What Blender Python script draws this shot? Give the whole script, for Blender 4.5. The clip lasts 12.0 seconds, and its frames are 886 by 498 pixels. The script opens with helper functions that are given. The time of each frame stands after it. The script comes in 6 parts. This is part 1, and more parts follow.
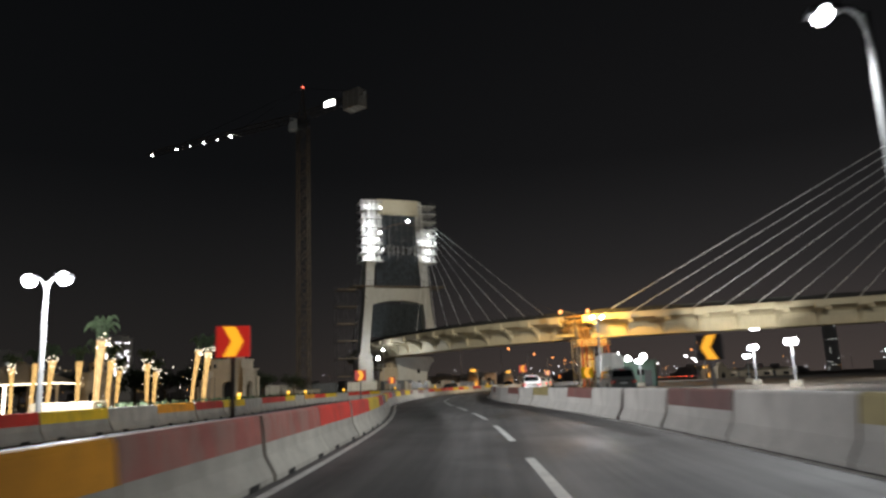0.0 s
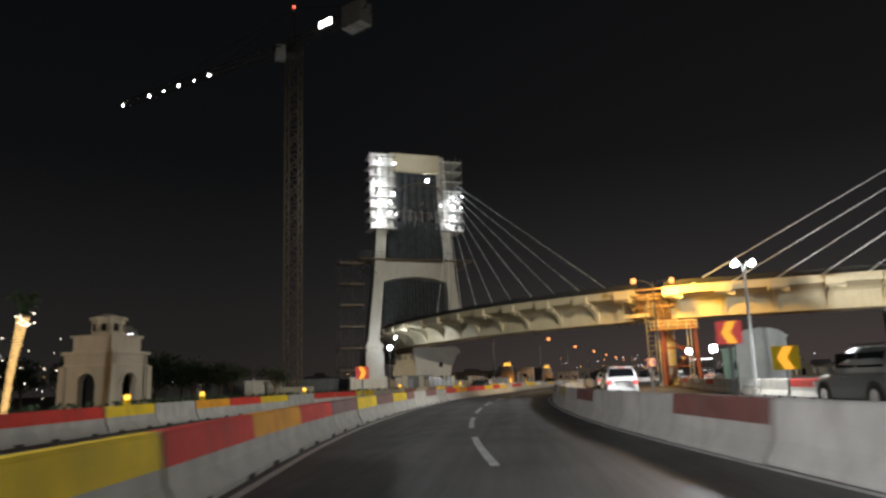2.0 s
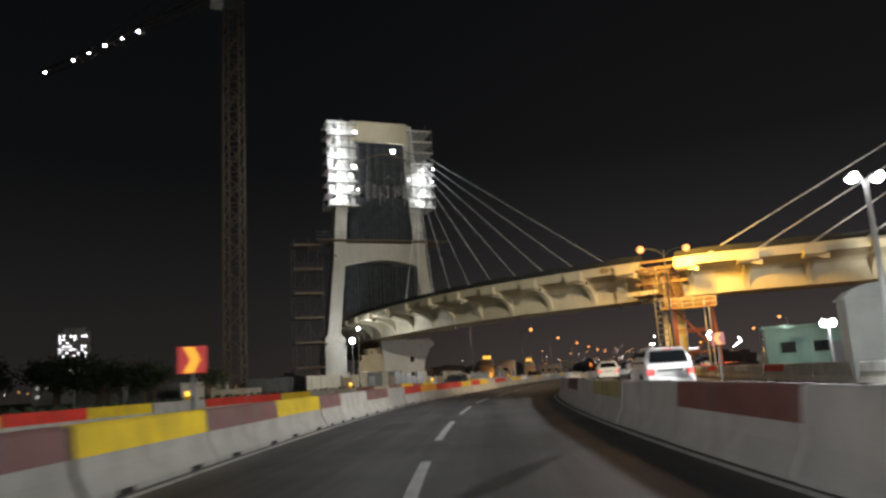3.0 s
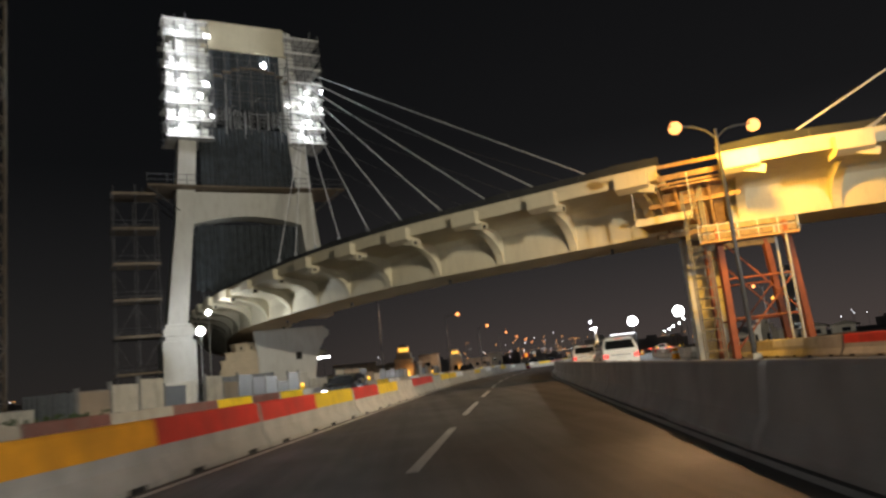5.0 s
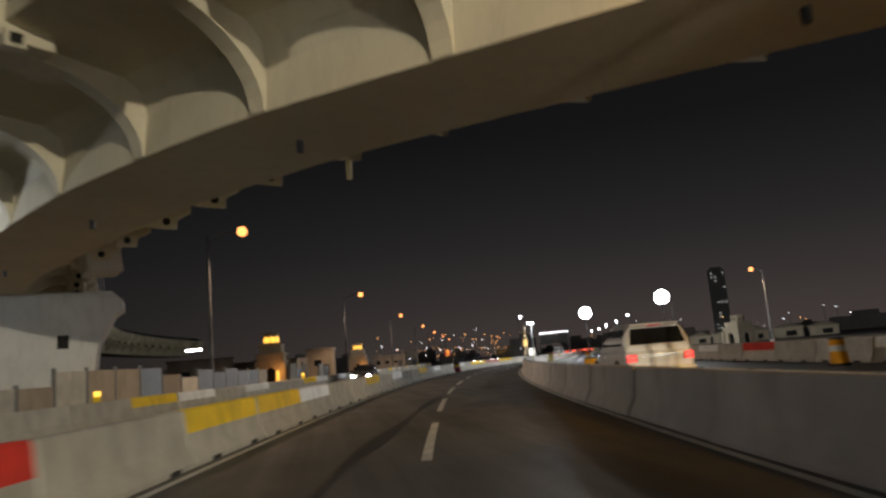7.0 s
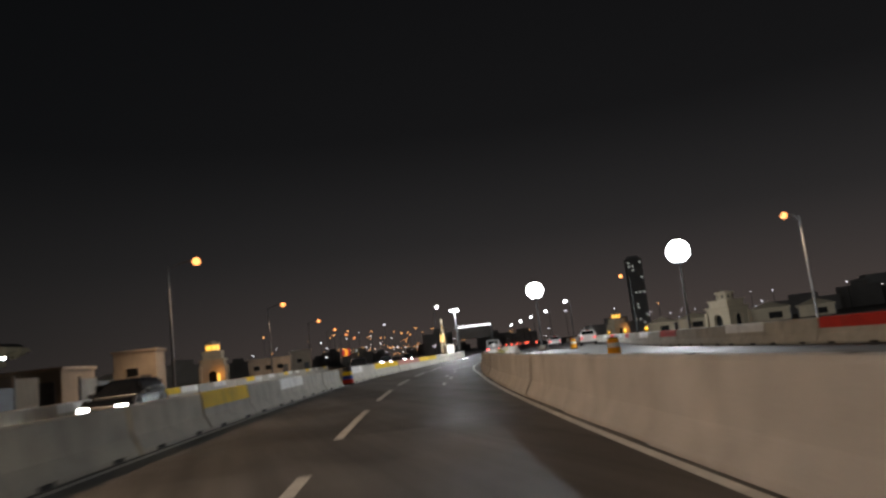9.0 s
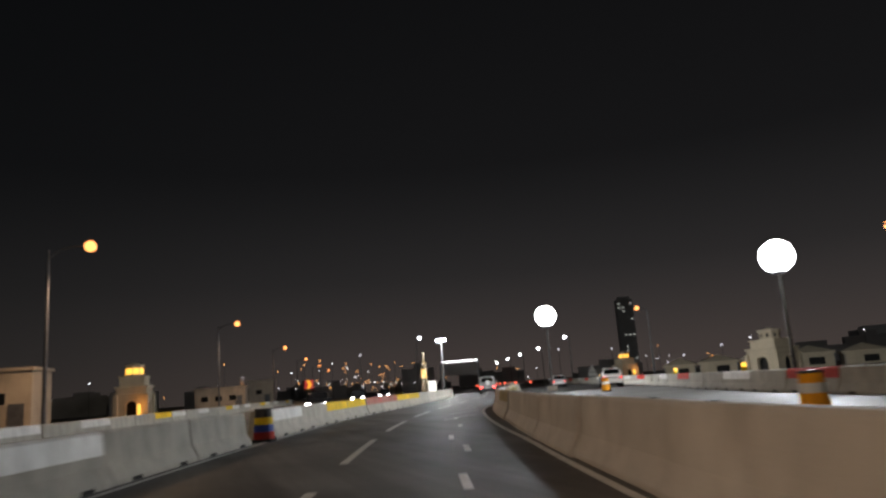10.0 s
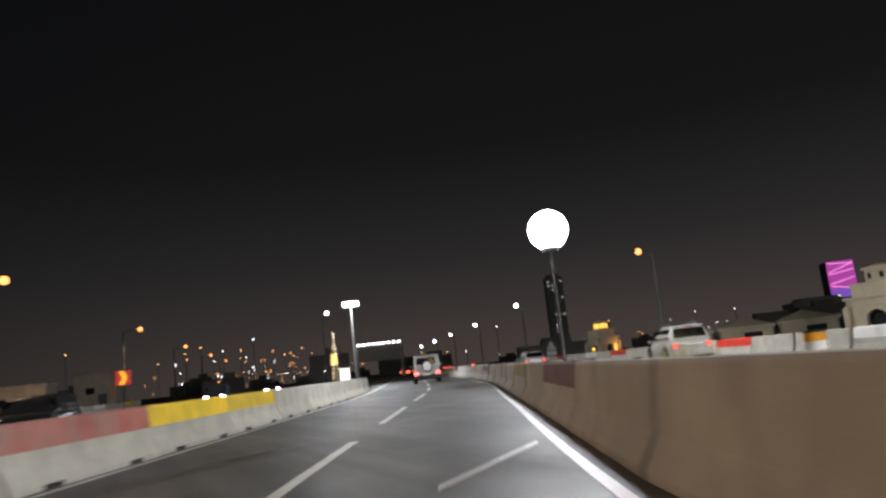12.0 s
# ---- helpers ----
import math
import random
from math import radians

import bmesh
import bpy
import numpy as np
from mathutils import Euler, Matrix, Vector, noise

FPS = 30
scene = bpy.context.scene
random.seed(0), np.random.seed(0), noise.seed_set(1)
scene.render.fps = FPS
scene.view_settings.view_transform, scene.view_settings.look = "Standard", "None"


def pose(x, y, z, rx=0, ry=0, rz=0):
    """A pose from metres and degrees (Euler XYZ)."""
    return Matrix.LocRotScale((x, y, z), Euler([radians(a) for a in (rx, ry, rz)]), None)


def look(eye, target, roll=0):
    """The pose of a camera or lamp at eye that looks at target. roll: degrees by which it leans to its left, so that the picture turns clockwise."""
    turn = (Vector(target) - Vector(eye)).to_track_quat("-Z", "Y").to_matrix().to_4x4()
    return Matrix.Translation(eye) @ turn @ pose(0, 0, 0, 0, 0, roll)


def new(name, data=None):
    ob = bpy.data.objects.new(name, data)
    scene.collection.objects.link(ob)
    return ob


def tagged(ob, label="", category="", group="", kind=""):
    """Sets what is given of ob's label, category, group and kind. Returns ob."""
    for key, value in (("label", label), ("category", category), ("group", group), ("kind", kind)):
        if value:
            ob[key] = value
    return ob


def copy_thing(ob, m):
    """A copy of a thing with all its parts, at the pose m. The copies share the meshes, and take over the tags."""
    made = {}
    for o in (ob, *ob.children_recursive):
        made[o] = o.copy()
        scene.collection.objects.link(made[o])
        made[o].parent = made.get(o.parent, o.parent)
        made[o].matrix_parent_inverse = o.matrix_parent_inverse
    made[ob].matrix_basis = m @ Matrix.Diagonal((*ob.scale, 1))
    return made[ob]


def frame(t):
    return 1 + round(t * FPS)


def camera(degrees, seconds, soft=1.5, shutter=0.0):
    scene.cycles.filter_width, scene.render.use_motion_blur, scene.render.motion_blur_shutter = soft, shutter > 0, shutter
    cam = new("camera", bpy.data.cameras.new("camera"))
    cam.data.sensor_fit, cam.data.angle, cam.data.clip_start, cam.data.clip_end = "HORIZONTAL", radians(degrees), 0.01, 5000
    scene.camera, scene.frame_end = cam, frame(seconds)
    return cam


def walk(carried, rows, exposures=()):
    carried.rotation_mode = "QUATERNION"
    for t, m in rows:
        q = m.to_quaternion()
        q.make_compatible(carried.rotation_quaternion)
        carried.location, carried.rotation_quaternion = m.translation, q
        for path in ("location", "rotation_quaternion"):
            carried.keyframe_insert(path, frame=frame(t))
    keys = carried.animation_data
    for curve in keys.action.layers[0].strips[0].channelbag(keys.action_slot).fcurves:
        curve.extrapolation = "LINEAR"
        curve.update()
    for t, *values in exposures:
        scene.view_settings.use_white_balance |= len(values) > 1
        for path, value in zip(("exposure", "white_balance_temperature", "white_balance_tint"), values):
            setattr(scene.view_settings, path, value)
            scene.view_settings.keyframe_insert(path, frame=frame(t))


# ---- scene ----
cam = camera(64.0, 12.0, soft=2.6, shutter=0.4)
PATH = [
    (0, (7.182, 11.417, 1.16), (6.221, 31.033, 4.94), -2.35),
    (0.5, (6.617, 19.2, 1.126), (5.224, 38.786, 4.926), -1.43),
    (1, (6.197, 26.875, 1.06), (4.689, 46.441, 4.92), -0.68),
    (1.5, (6.044, 34.524, 1.248), (3.952, 54.01, 5.238), -1.57),
    (2, (5.616, 42.192, 1.245), (3.847, 61.766, 4.951), -2.03),
    (2.5, (5.279, 49.835, 1.187), (3.549, 69.424, 4.833), -1.84),
    (3, (5.144, 57.621, 1.128), (4.047, 77.265, 4.72), -3.42),
    (3.2, (5.15, 60.75, 1.12), (4.2, 80.4, 4.735), -4.25),
    (4.8, (5.36, 86.55, 1.12), (6.2, 106.24, 4.54), -6.0),
    (5, (5.485, 89.847, 1.114), (6.698, 109.527, 4.461), -6.05),
    (5.5, (6.245, 98.365, 1.055), (8.34, 117.993, 4.272), -5.29),
    (6, (7.381, 107.052, 1.111), (9.816, 126.688, 4.025), -4.88),
    (6.5, (8.673, 115.975, 1.219), (11.797, 135.493, 4.269), -5.44),
    (7, (9.468, 124.419, 1.285), (12.966, 143.867, 4.374), -4.85),
    (7.5, (11.118, 132.783, 1.178), (15.158, 152.153, 4.089), -5.77),
    (7.7, (11.823, 136.102, 1.159), (16.156, 155.432, 3.91), -5.19),
    (9.3, (17.989, 162.991, 1.172), (24.308, 181.739, 4.102), -6.35),
    (9.5, (18.837, 166.254, 1.176), (25.214, 184.949, 4.312), -5.38),
    (10, (21.063, 174.271, 1.168), (27.553, 192.804, 4.965), -4.32),
    (10.5, (23.448, 182.29, 1.199), (29.698, 200.929, 4.879), -3.98),
    (11, (26.243, 190.366, 1.155), (33.372, 208.73, 4.61), -5.67),
    (11.5, (29.277, 198.377, 1.06), (37.232, 216.44, 4.291), -5.82),
    (12, (32.421, 206.138, 0.989), (41.039, 223.888, 4.254), -6.09),
]
walk(cam, [(t, look(eye, target, roll)) for t, eye, target, roll in PATH], exposures=[(0, 0.95), (3.2, 0.9), (5, 1.0), (6, 0.95), (7, 0.85), (7.7, 0.85), (9.3, 0.95), (12, 0.95)])

# ---------------------------------------------------------------- world and large lights
world = bpy.data.worlds.new("night")
scene.world = world
world.use_nodes = True
wn = world.node_tree
wn.nodes.clear()
w_out = wn.nodes.new("ShaderNodeOutputWorld")
w_bg = wn.nodes.new("ShaderNodeBackground")
w_tc = wn.nodes.new("ShaderNodeTexCoord")
w_sep = wn.nodes.new("ShaderNodeSeparateXYZ")
w_ramp = wn.nodes.new("ShaderNodeValToRGB")
wn.links.new(w_tc.outputs["Generated"], w_sep.inputs[0])
wn.links.new(w_sep.outputs["Z"], w_ramp.inputs[0])
wn.links.new(w_bg.outputs[0], w_out.inputs["Surface"])
w_bg.inputs["Strength"].default_value = 1.0
w_ramp.color_ramp.interpolation = "B_SPLINE"
els = w_ramp.color_ramp.elements
els[0].position, els[0].color = 0.0, (0.0105, 0.0088, 0.0080, 1)
els[1].position, els[1].color = 1.0, (0.0010, 0.0011, 0.0013, 1)
for pos, col in ((0.06, (0.0088, 0.0080, 0.0076, 1)), (0.16, (0.0058, 0.0056, 0.0057, 1)), (0.30, (0.0018, 0.0020, 0.0023, 1))):
    e = els.new(pos)
    e.color = col

# the lit city ahead glows low in the sky on one side
w_city = wn.nodes.new("ShaderNodeValToRGB")
wn.links.new(w_sep.outputs["Z"], w_city.inputs[0])
w_city.color_ramp.interpolation = "B_SPLINE"
els = w_city.color_ramp.elements
els[0].position, els[0].color = 0.0, (0.0310, 0.0240, 0.0215, 1)
els[1].position, els[1].color = 1.0, (0.0010, 0.0011, 0.0013, 1)
for pos, col in ((0.07, (0.0215, 0.0180, 0.0172, 1)), (0.15, (0.0112, 0.0106, 0.0108, 1)), (0.30, (0.0032, 0.0032, 0.0035, 1))):
    e = els.new(pos)
    e.color = col
w_dot = wn.nodes.new("ShaderNodeVectorMath")
w_dot.operation = "DOT_PRODUCT"
w_dot.inputs[1].default_value = (0.707, 0.707, 0.0)
wn.links.new(w_tc.outputs["Generated"], w_dot.inputs[0])
w_side = wn.nodes.new("ShaderNodeMapRange")
w_side.interpolation_type = "SMOOTHSTEP"
w_side.inputs["From Min"].default_value, w_side.inputs["From Max"].default_value = 0.35, 0.98
wn.links.new(w_dot.outputs["Value"], w_side.inputs["Value"])
w_mix = wn.nodes.new("ShaderNodeMix")
w_mix.data_type = "RGBA"
wn.links.new(w_side.outputs[0], w_mix.inputs["Factor"])
wn.links.new(w_ramp.outputs[0], w_mix.inputs[6])
wn.links.new(w_city.outputs[0], w_mix.inputs[7])
wn.links.new(w_mix.outputs[2], w_bg.inputs["Color"])

WHITE, SODIUM = (0.93, 0.97, 1.0), (1.0, 0.68, 0.42)


def point_lamp(name, at, watts, colour, size=0.25):
    data = bpy.data.lights.new(name, "POINT")
    data.energy, data.color, data.shadow_soft_size = watts, colour, size
    ob = new(name, data)
    ob.location = at
    return ob


def spot_lamp(name, at, target, watts, colour, degrees=110, size=0.3, blend=0.6):
    data = bpy.data.lights.new(name, "SPOT")
    data.energy, data.color, data.shadow_soft_size = watts, colour, size
    data.spot_size, data.spot_blend = radians(degrees), blend
    ob = new(name, data)
    ob.matrix_world = look(at, target)
    return ob


# ---------------------------------------------------------------- materials
def material(name, colour, rough=0.7, metal=0.0, vary=0.25, scale=3.0, grain=40.0, bump=0.15, dirt=None, dirt_amount=0.0,
             emit=None, strength=0.0, coat=0.0, per_object=0.0):
    m = bpy.data.materials.new(name)
    m.use_nodes = True
    nt = m.node_tree
    b = nt.nodes["Principled BSDF"]
    b.inputs["Roughness"].default_value = rough
    b.inputs["Metallic"].default_value = metal
    b.inputs["Coat Weight"].default_value = coat
    if emit:
        b.inputs["Base Color"].default_value = (*colour, 1)
        b.inputs["Emission Color"].default_value = (*emit, 1)
        b.inputs["Emission Strength"].default_value = strength
        m.cycles.emission_sampling = "NONE"
        return m
    tc = nt.nodes.new("ShaderNodeTexCoord")
    big = nt.nodes.new("ShaderNodeTexNoise")
    big.inputs["Scale"].default_value = scale
    big.inputs["Detail"].default_value = 6
    fine = nt.nodes.new("ShaderNodeTexNoise")
    fine.inputs["Scale"].default_value = grain
    fine.inputs["Detail"].default_value = 3
    nt.links.new(tc.outputs["Object"], big.inputs["Vector"])
    nt.links.new(tc.outputs["Object"], fine.inputs["Vector"])
    add = nt.nodes.new("ShaderNodeMath")
    add.operation = "MULTIPLY_ADD"
    nt.links.new(fine.outputs["Fac"], add.inputs[0])
    add.inputs[1].default_value = 0.45
    nt.links.new(big.outputs["Fac"], add.inputs[2])
    rng = nt.nodes.new("ShaderNodeMapRange")
    nt.links.new(add.outputs[0], rng.inputs["Value"])
    rng.inputs["From Min"].default_value, rng.inputs["From Max"].default_value = 0.45, 1.0
    rng.inputs["To Min"].default_value, rng.inputs["To Max"].default_value = 1 - vary, 1 + vary
    hsv = nt.nodes.new("ShaderNodeHueSaturation")
    hsv.inputs["Color"].default_value = (*colour, 1)
    last = rng.outputs[0]
    if per_object:
        info = nt.nodes.new("ShaderNodeObjectInfo")
        r2 = nt.nodes.new("ShaderNodeMapRange")
        r2.inputs["To Min"].default_value, r2.inputs["To Max"].default_value = 1 - per_object, 1 + per_object
        nt.links.new(info.outputs["Random"], r2.inputs["Value"])
        mul = nt.nodes.new("ShaderNodeMath")
        mul.operation = "MULTIPLY"
        nt.links.new(last, mul.inputs[0])
        nt.links.new(r2.outputs[0], mul.inputs[1])
        last = mul.outputs[0]
    nt.links.new(last, hsv.inputs["Value"])
    colour_out = hsv.outputs[0]
    if dirt:
        st = nt.nodes.new("ShaderNodeTexNoise")
        st.inputs["Scale"].default_value = 1.1
        st.inputs["Detail"].default_value = 8
        st.inputs["Roughness"].default_value = 0.7
        mp = nt.nodes.new("ShaderNodeMapping")
        mp.inputs["Scale"].default_value = (1.6, 1.6, 0.45)
        nt.links.new(tc.outputs["Object"], mp.inputs[0])
        nt.links.new(mp.outputs[0], st.inputs["Vector"])
        sr = nt.nodes.new("ShaderNodeMapRange")
        sr.inputs["From Min"].default_value, sr.inputs["From Max"].default_value = 0.48, 0.72
        sr.inputs["To Max"].default_value = dirt_amount
        nt.links.new(st.outputs["Fac"], sr.inputs["Value"])
        mix = nt.nodes.new("ShaderNodeMix")
        mix.data_type = "RGBA"
        nt.links.new(sr.outputs[0], mix.inputs["Factor"])
        nt.links.new(colour_out, mix.inputs[6])
        mix.inputs[7].default_value = (*dirt, 1)
        colour_out = mix.outputs[2]
    nt.links.new(colour_out, b.inputs["Base Color"])
    if bump:
        bp = nt.nodes.new("ShaderNodeBump")
        bp.inputs["Strength"].default_value = bump
        bp.inputs["Distance"].default_value = 0.02
        nt.links.new(fine.outputs["Fac"], bp.inputs["Height"])
        nt.links.new(bp.outputs[0], b.inputs["Normal"])
    return m


def road_surface(name, colour, rough):
    """Asphalt with streaks and tyre tracks along the road, grit and oily dark stains."""
    m = material(name, colour, rough=rough, vary=0.3, scale=0.35, grain=60, bump=0.25, dirt=(0.12, 0.11, 0.10), dirt_amount=0.3)
    nt = m.node_tree
    b = nt.nodes["Principled BSDF"]
    tc = nt.nodes.new("ShaderNodeTexCoord")
    base = b.inputs["Base Color"].links[0].from_socket
    for size, low, high in (((1.5, 0.035, 1.0), 0.62, 1.28), ((0.35, 0.22, 1.0), 0.75, 1.22)):
        mp = nt.nodes.new("ShaderNodeMapping")
        mp.inputs["Scale"].default_value = size
        nt.links.new(tc.outputs["Object"], mp.inputs[0])
        tex = nt.nodes.new("ShaderNodeTexNoise")
        tex.inputs["Scale"].default_value = 1.0
        tex.inputs["Detail"].default_value = 5
        tex.inputs["Roughness"].default_value = 0.65
        nt.links.new(mp.outputs[0], tex.inputs["Vector"])
        rng = nt.nodes.new("ShaderNodeMapRange")
        rng.inputs["From Min"].default_value, rng.inputs["From Max"].default_value = 0.36, 0.64
        rng.inputs["To Min"].default_value, rng.inputs["To Max"].default_value = low, high
        nt.links.new(tex.outputs["Fac"], rng.inputs["Value"])
        hsv = nt.nodes.new("ShaderNodeHueSaturation")
        nt.links.new(base, hsv.inputs["Color"])
        nt.links.new(rng.outputs[0], hsv.inputs["Value"])
        base = hsv.outputs[0]
    nt.links.new(base, b.inputs["Base Color"])
    gloss = nt.nodes.new("ShaderNodeMapRange")
    gloss.inputs["From Min"].default_value, gloss.inputs["From Max"].default_value = 0.36, 0.64
    gloss.inputs["To Min"].default_value, gloss.inputs["To Max"].default_value = rough - 0.12, rough + 0.14
    nt.links.new(tex.outputs["Fac"], gloss.inputs["Value"])
    nt.links.new(gloss.outputs[0], b.inputs["Roughness"])
    return m


def glow(name, colour, strength):
    return material(name, (0.1, 0.1, 0.1), emit=colour, strength=strength)


ASPHALT = road_surface("asphalt", (0.105, 0.098, 0.094), 0.60)
OLD_ASPHALT = road_surface("old_asphalt", (0.085, 0.080, 0.074), 0.68)
PATCH = material("asphalt_patch", (0.035, 0.033, 0.031), rough=0.45, vary=0.3, scale=0.8, grain=60)
SAND = material("sandy_ground", (0.16, 0.125, 0.09), rough=0.95, vary=0.35, scale=0.12, grain=12, bump=0.5, dirt=(0.08, 0.07, 0.05), dirt_amount=0.5)
LINE = material("road_paint", (0.72, 0.71, 0.68), rough=0.5, vary=0.25, scale=6, grain=80, dirt=(0.25, 0.24, 0.22), dirt_amount=0.55)
CONCRETE = material("barrier_concrete", (0.43, 0.405, 0.35), rough=0.85, vary=0.22, scale=1.6, grain=45, bump=0.3, dirt=(0.26, 0.23, 0.19), dirt_amount=0.6, per_object=0.14)
CONCRETE_RED = material("reddish_concrete", (0.47, 0.44, 0.41), rough=0.8, vary=0.2, scale=1.2, grain=45, bump=0.25, dirt=(0.20, 0.16, 0.14), dirt_amount=0.5, per_object=0.1)
PAINT_RED = material("red_paint", (0.60, 0.030, 0.014), rough=0.85, vary=0.25, scale=2, dirt=(0.20, 0.06, 0.04), dirt_amount=0.4, per_object=0.15)
PAINT_YELLOW = material("yellow_paint", (0.80, 0.54, 0.010), rough=0.85, vary=0.2, scale=2, dirt=(0.36, 0.26, 0.05), dirt_amount=0.45, per_object=0.15)
PAINT_ORANGE = material("orange_paint", (0.80, 0.33, 0.008), rough=0.85, vary=0.2, scale=2, dirt=(0.34, 0.16, 0.03), dirt_amount=0.4, per_object=0.15)
WORN_RED = material("worn_red_paint", (0.38, 0.11, 0.085), rough=0.85, vary=0.3, scale=2, dirt=(0.34, 0.29, 0.23), dirt_amount=0.75, per_object=0.2)
# Band paints dulled for the shaded right barrier; the red doubles as maroon.
DULL_SHADED_RED = material("dull_shaded_red_paint", (0.17, 0.065, 0.055), rough=0.75, vary=0.25, scale=2, dirt=(0.15, 0.11, 0.10), dirt_amount=0.7, per_object=0.2)
SHADED_YELLOW = material("shaded_yellow_paint", (0.34, 0.27, 0.11), rough=0.75, vary=0.25, scale=2, dirt=(0.2, 0.17, 0.12), dirt_amount=0.7, per_object=0.2)
PAINT_WHITE = material("white_paint", (0.74, 0.73, 0.70), rough=0.55, vary=0.15, scale=2, dirt=(0.35, 0.32, 0.28), dirt_amount=0.6, per_object=0.1)
PAINT_BLUE = material("blue_paint", (0.03, 0.07, 0.35), rough=0.5, vary=0.2, scale=2)
DECK = material("cream_deck_concrete", (0.52, 0.475, 0.35), rough=0.75, vary=0.10, scale=0.25, grain=20, bump=0.1, dirt=(0.32, 0.28, 0.21), dirt_amount=0.35)
PYLON = material("pale_pylon_concrete", (0.53, 0.53, 0.50), rough=0.8, vary=0.12, scale=0.4, grain=20, dirt=(0.32, 0.30, 0.26), dirt_amount=0.4)
CURTAIN = material("blue_grey_netting", (0.045, 0.055, 0.065), rough=0.9, vary=0.45, scale=1.4)
NET = material("dark_safety_net", (0.02, 0.022, 0.024), rough=0.9, vary=0.4, scale=1.0)
STEEL = material("galvanised_steel", (0.42, 0.43, 0.44), rough=0.5, metal=0.6, vary=0.25, scale=3)
GREY_POST = material("grey_painted_post", (0.13, 0.13, 0.13), rough=0.6, metal=0.2, vary=0.25, scale=3)
DARK_STEEL = material("dark_steel", (0.06, 0.06, 0.065), rough=0.6, metal=0.3, vary=0.3)
RUST = material("rust_red_steel", (0.17, 0.045, 0.022), rough=0.7, vary=0.3, scale=1.5, dirt=(0.15, 0.06, 0.04), dirt_amount=0.6)
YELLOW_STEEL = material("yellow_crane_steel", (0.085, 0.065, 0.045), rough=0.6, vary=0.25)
CABLE = material("white_cable_sheath", (0.70, 0.71, 0.72), rough=0.4, vary=0.1)
FORM_TIMBER = material("brown_form_timber", (0.27, 0.17, 0.09), rough=0.8, vary=0.4, scale=2.5, dirt=(0.12, 0.08, 0.05), dirt_amount=0.5, per_object=0.3)
PLANK = material("scaffold_plank", (0.16, 0.125, 0.09), rough=0.85, vary=0.35, per_object=0.25)
PLASTER = material("cream_plaster", (0.50, 0.42, 0.30), rough=0.9, vary=0.12, scale=0.7, grain=30, bump=0.2, dirt=(0.33, 0.27, 0.19), dirt_amount=0.45, per_object=0.08)
DULL_PLASTER = material("dull_plaster", (0.27, 0.22, 0.17), rough=0.9, vary=0.2, scale=0.7, grain=30, bump=0.2, dirt=(0.16, 0.13, 0.10), dirt_amount=0.6, per_object=0.25)
DRY_GRASS = material("dry_grass", (0.30, 0.26, 0.08), rough=0.8, vary=0.4, scale=4, bump=0)
WHITE_WALL = material("white_render", (0.74, 0.75, 0.72), rough=0.85, vary=0.1, scale=0.8, dirt=(0.5, 0.5, 0.46), dirt_amount=0.4)
GREY_SHEET = material("grey_sheet_metal", (0.09, 0.10, 0.115), rough=0.5, metal=0.2, vary=0.2, per_object=0.35)
PALE_SHEET = material("pale_sheet_metal", (0.58, 0.58, 0.56), rough=0.5, metal=0.1, vary=0.15, per_object=0.2, dirt=(0.3, 0.28, 0.25), dirt_amount=0.4)
PALE_GREEN = material("pale_green_render", (0.74, 0.76, 0.72), rough=0.85, vary=0.12, scale=0.8, dirt=(0.5, 0.52, 0.47), dirt_amount=0.4)
TEAL_SHEET = material("teal_sheet", (0.06, 0.11, 0.09), rough=0.7, vary=0.2, scale=1.0, dirt=(0.12, 0.15, 0.13), dirt_amount=0.5)
# Near black put in for the shade inside holes and openings.
HOLE_SHADE = material("hole_shade_black", (0.012, 0.011, 0.010), rough=0.9, vary=0.3)
FOLIAGE = material("dark_foliage", (0.035, 0.055, 0.022), rough=0.8, vary=0.5, scale=1.5, bump=0)
BARK = material("palm_bark", (0.17, 0.12, 0.07), rough=0.9, vary=0.4, scale=5, bump=0.5)
RUBBER = material("black_rubber", (0.018, 0.018, 0.018), rough=0.8, vary=0.2)
BLACK = material("black_plastic", (0.02, 0.02, 0.021), rough=0.5, vary=0.2)
CAR_WHITE = material("white_car_paint", (0.76, 0.75, 0.73), rough=0.25, vary=0.04, scale=1, bump=0, coat=0.5)
CAR_SILVER = material("silver_car_paint", (0.42, 0.42, 0.41), rough=0.28, metal=0.5, vary=0.05, bump=0, coat=0.5)
CAR_GREY = material("dark_grey_car_paint", (0.16, 0.17, 0.16), rough=0.3, metal=0.3, vary=0.05, bump=0, coat=0.4)
CAR_DARK = material("dark_car_paint", (0.025, 0.027, 0.032), rough=0.25, vary=0.1, bump=0, coat=0.5)
CAR_GLASS = material("tinted_glass", (0.008, 0.009, 0.010), rough=0.06, vary=0.1, bump=0, coat=0.3)
CHROME = material("bright_metal", (0.6, 0.6, 0.6), rough=0.25, metal=0.9, vary=0.1, bump=0)
PLATE = material("plate_bar", (0.62, 0.62, 0.60), rough=0.5, vary=0.05, bump=0)
DIM_RED = glow("tail_lamp_red", (1.0, 0.05, 0.04), 2.2)
BRAKE_RED = glow("brake_lamp_red", (1.0, 0.05, 0.04), 7.0)
HEAD = glow("headlamp_white", (1.0, 0.97, 0.92), 16.0)
LED = glow("led_white", (0.95, 0.98, 1.0), 14.0)
LED_SOFT = glow("led_soft", (0.97, 0.99, 1.0), 10.0)
NA_LAMP = glow("sodium_lamp", (1.0, 0.33, 0.085), 1.6)
LANTERN = glow("amber_lantern", (1.0, 0.46, 0.06), 1.1)
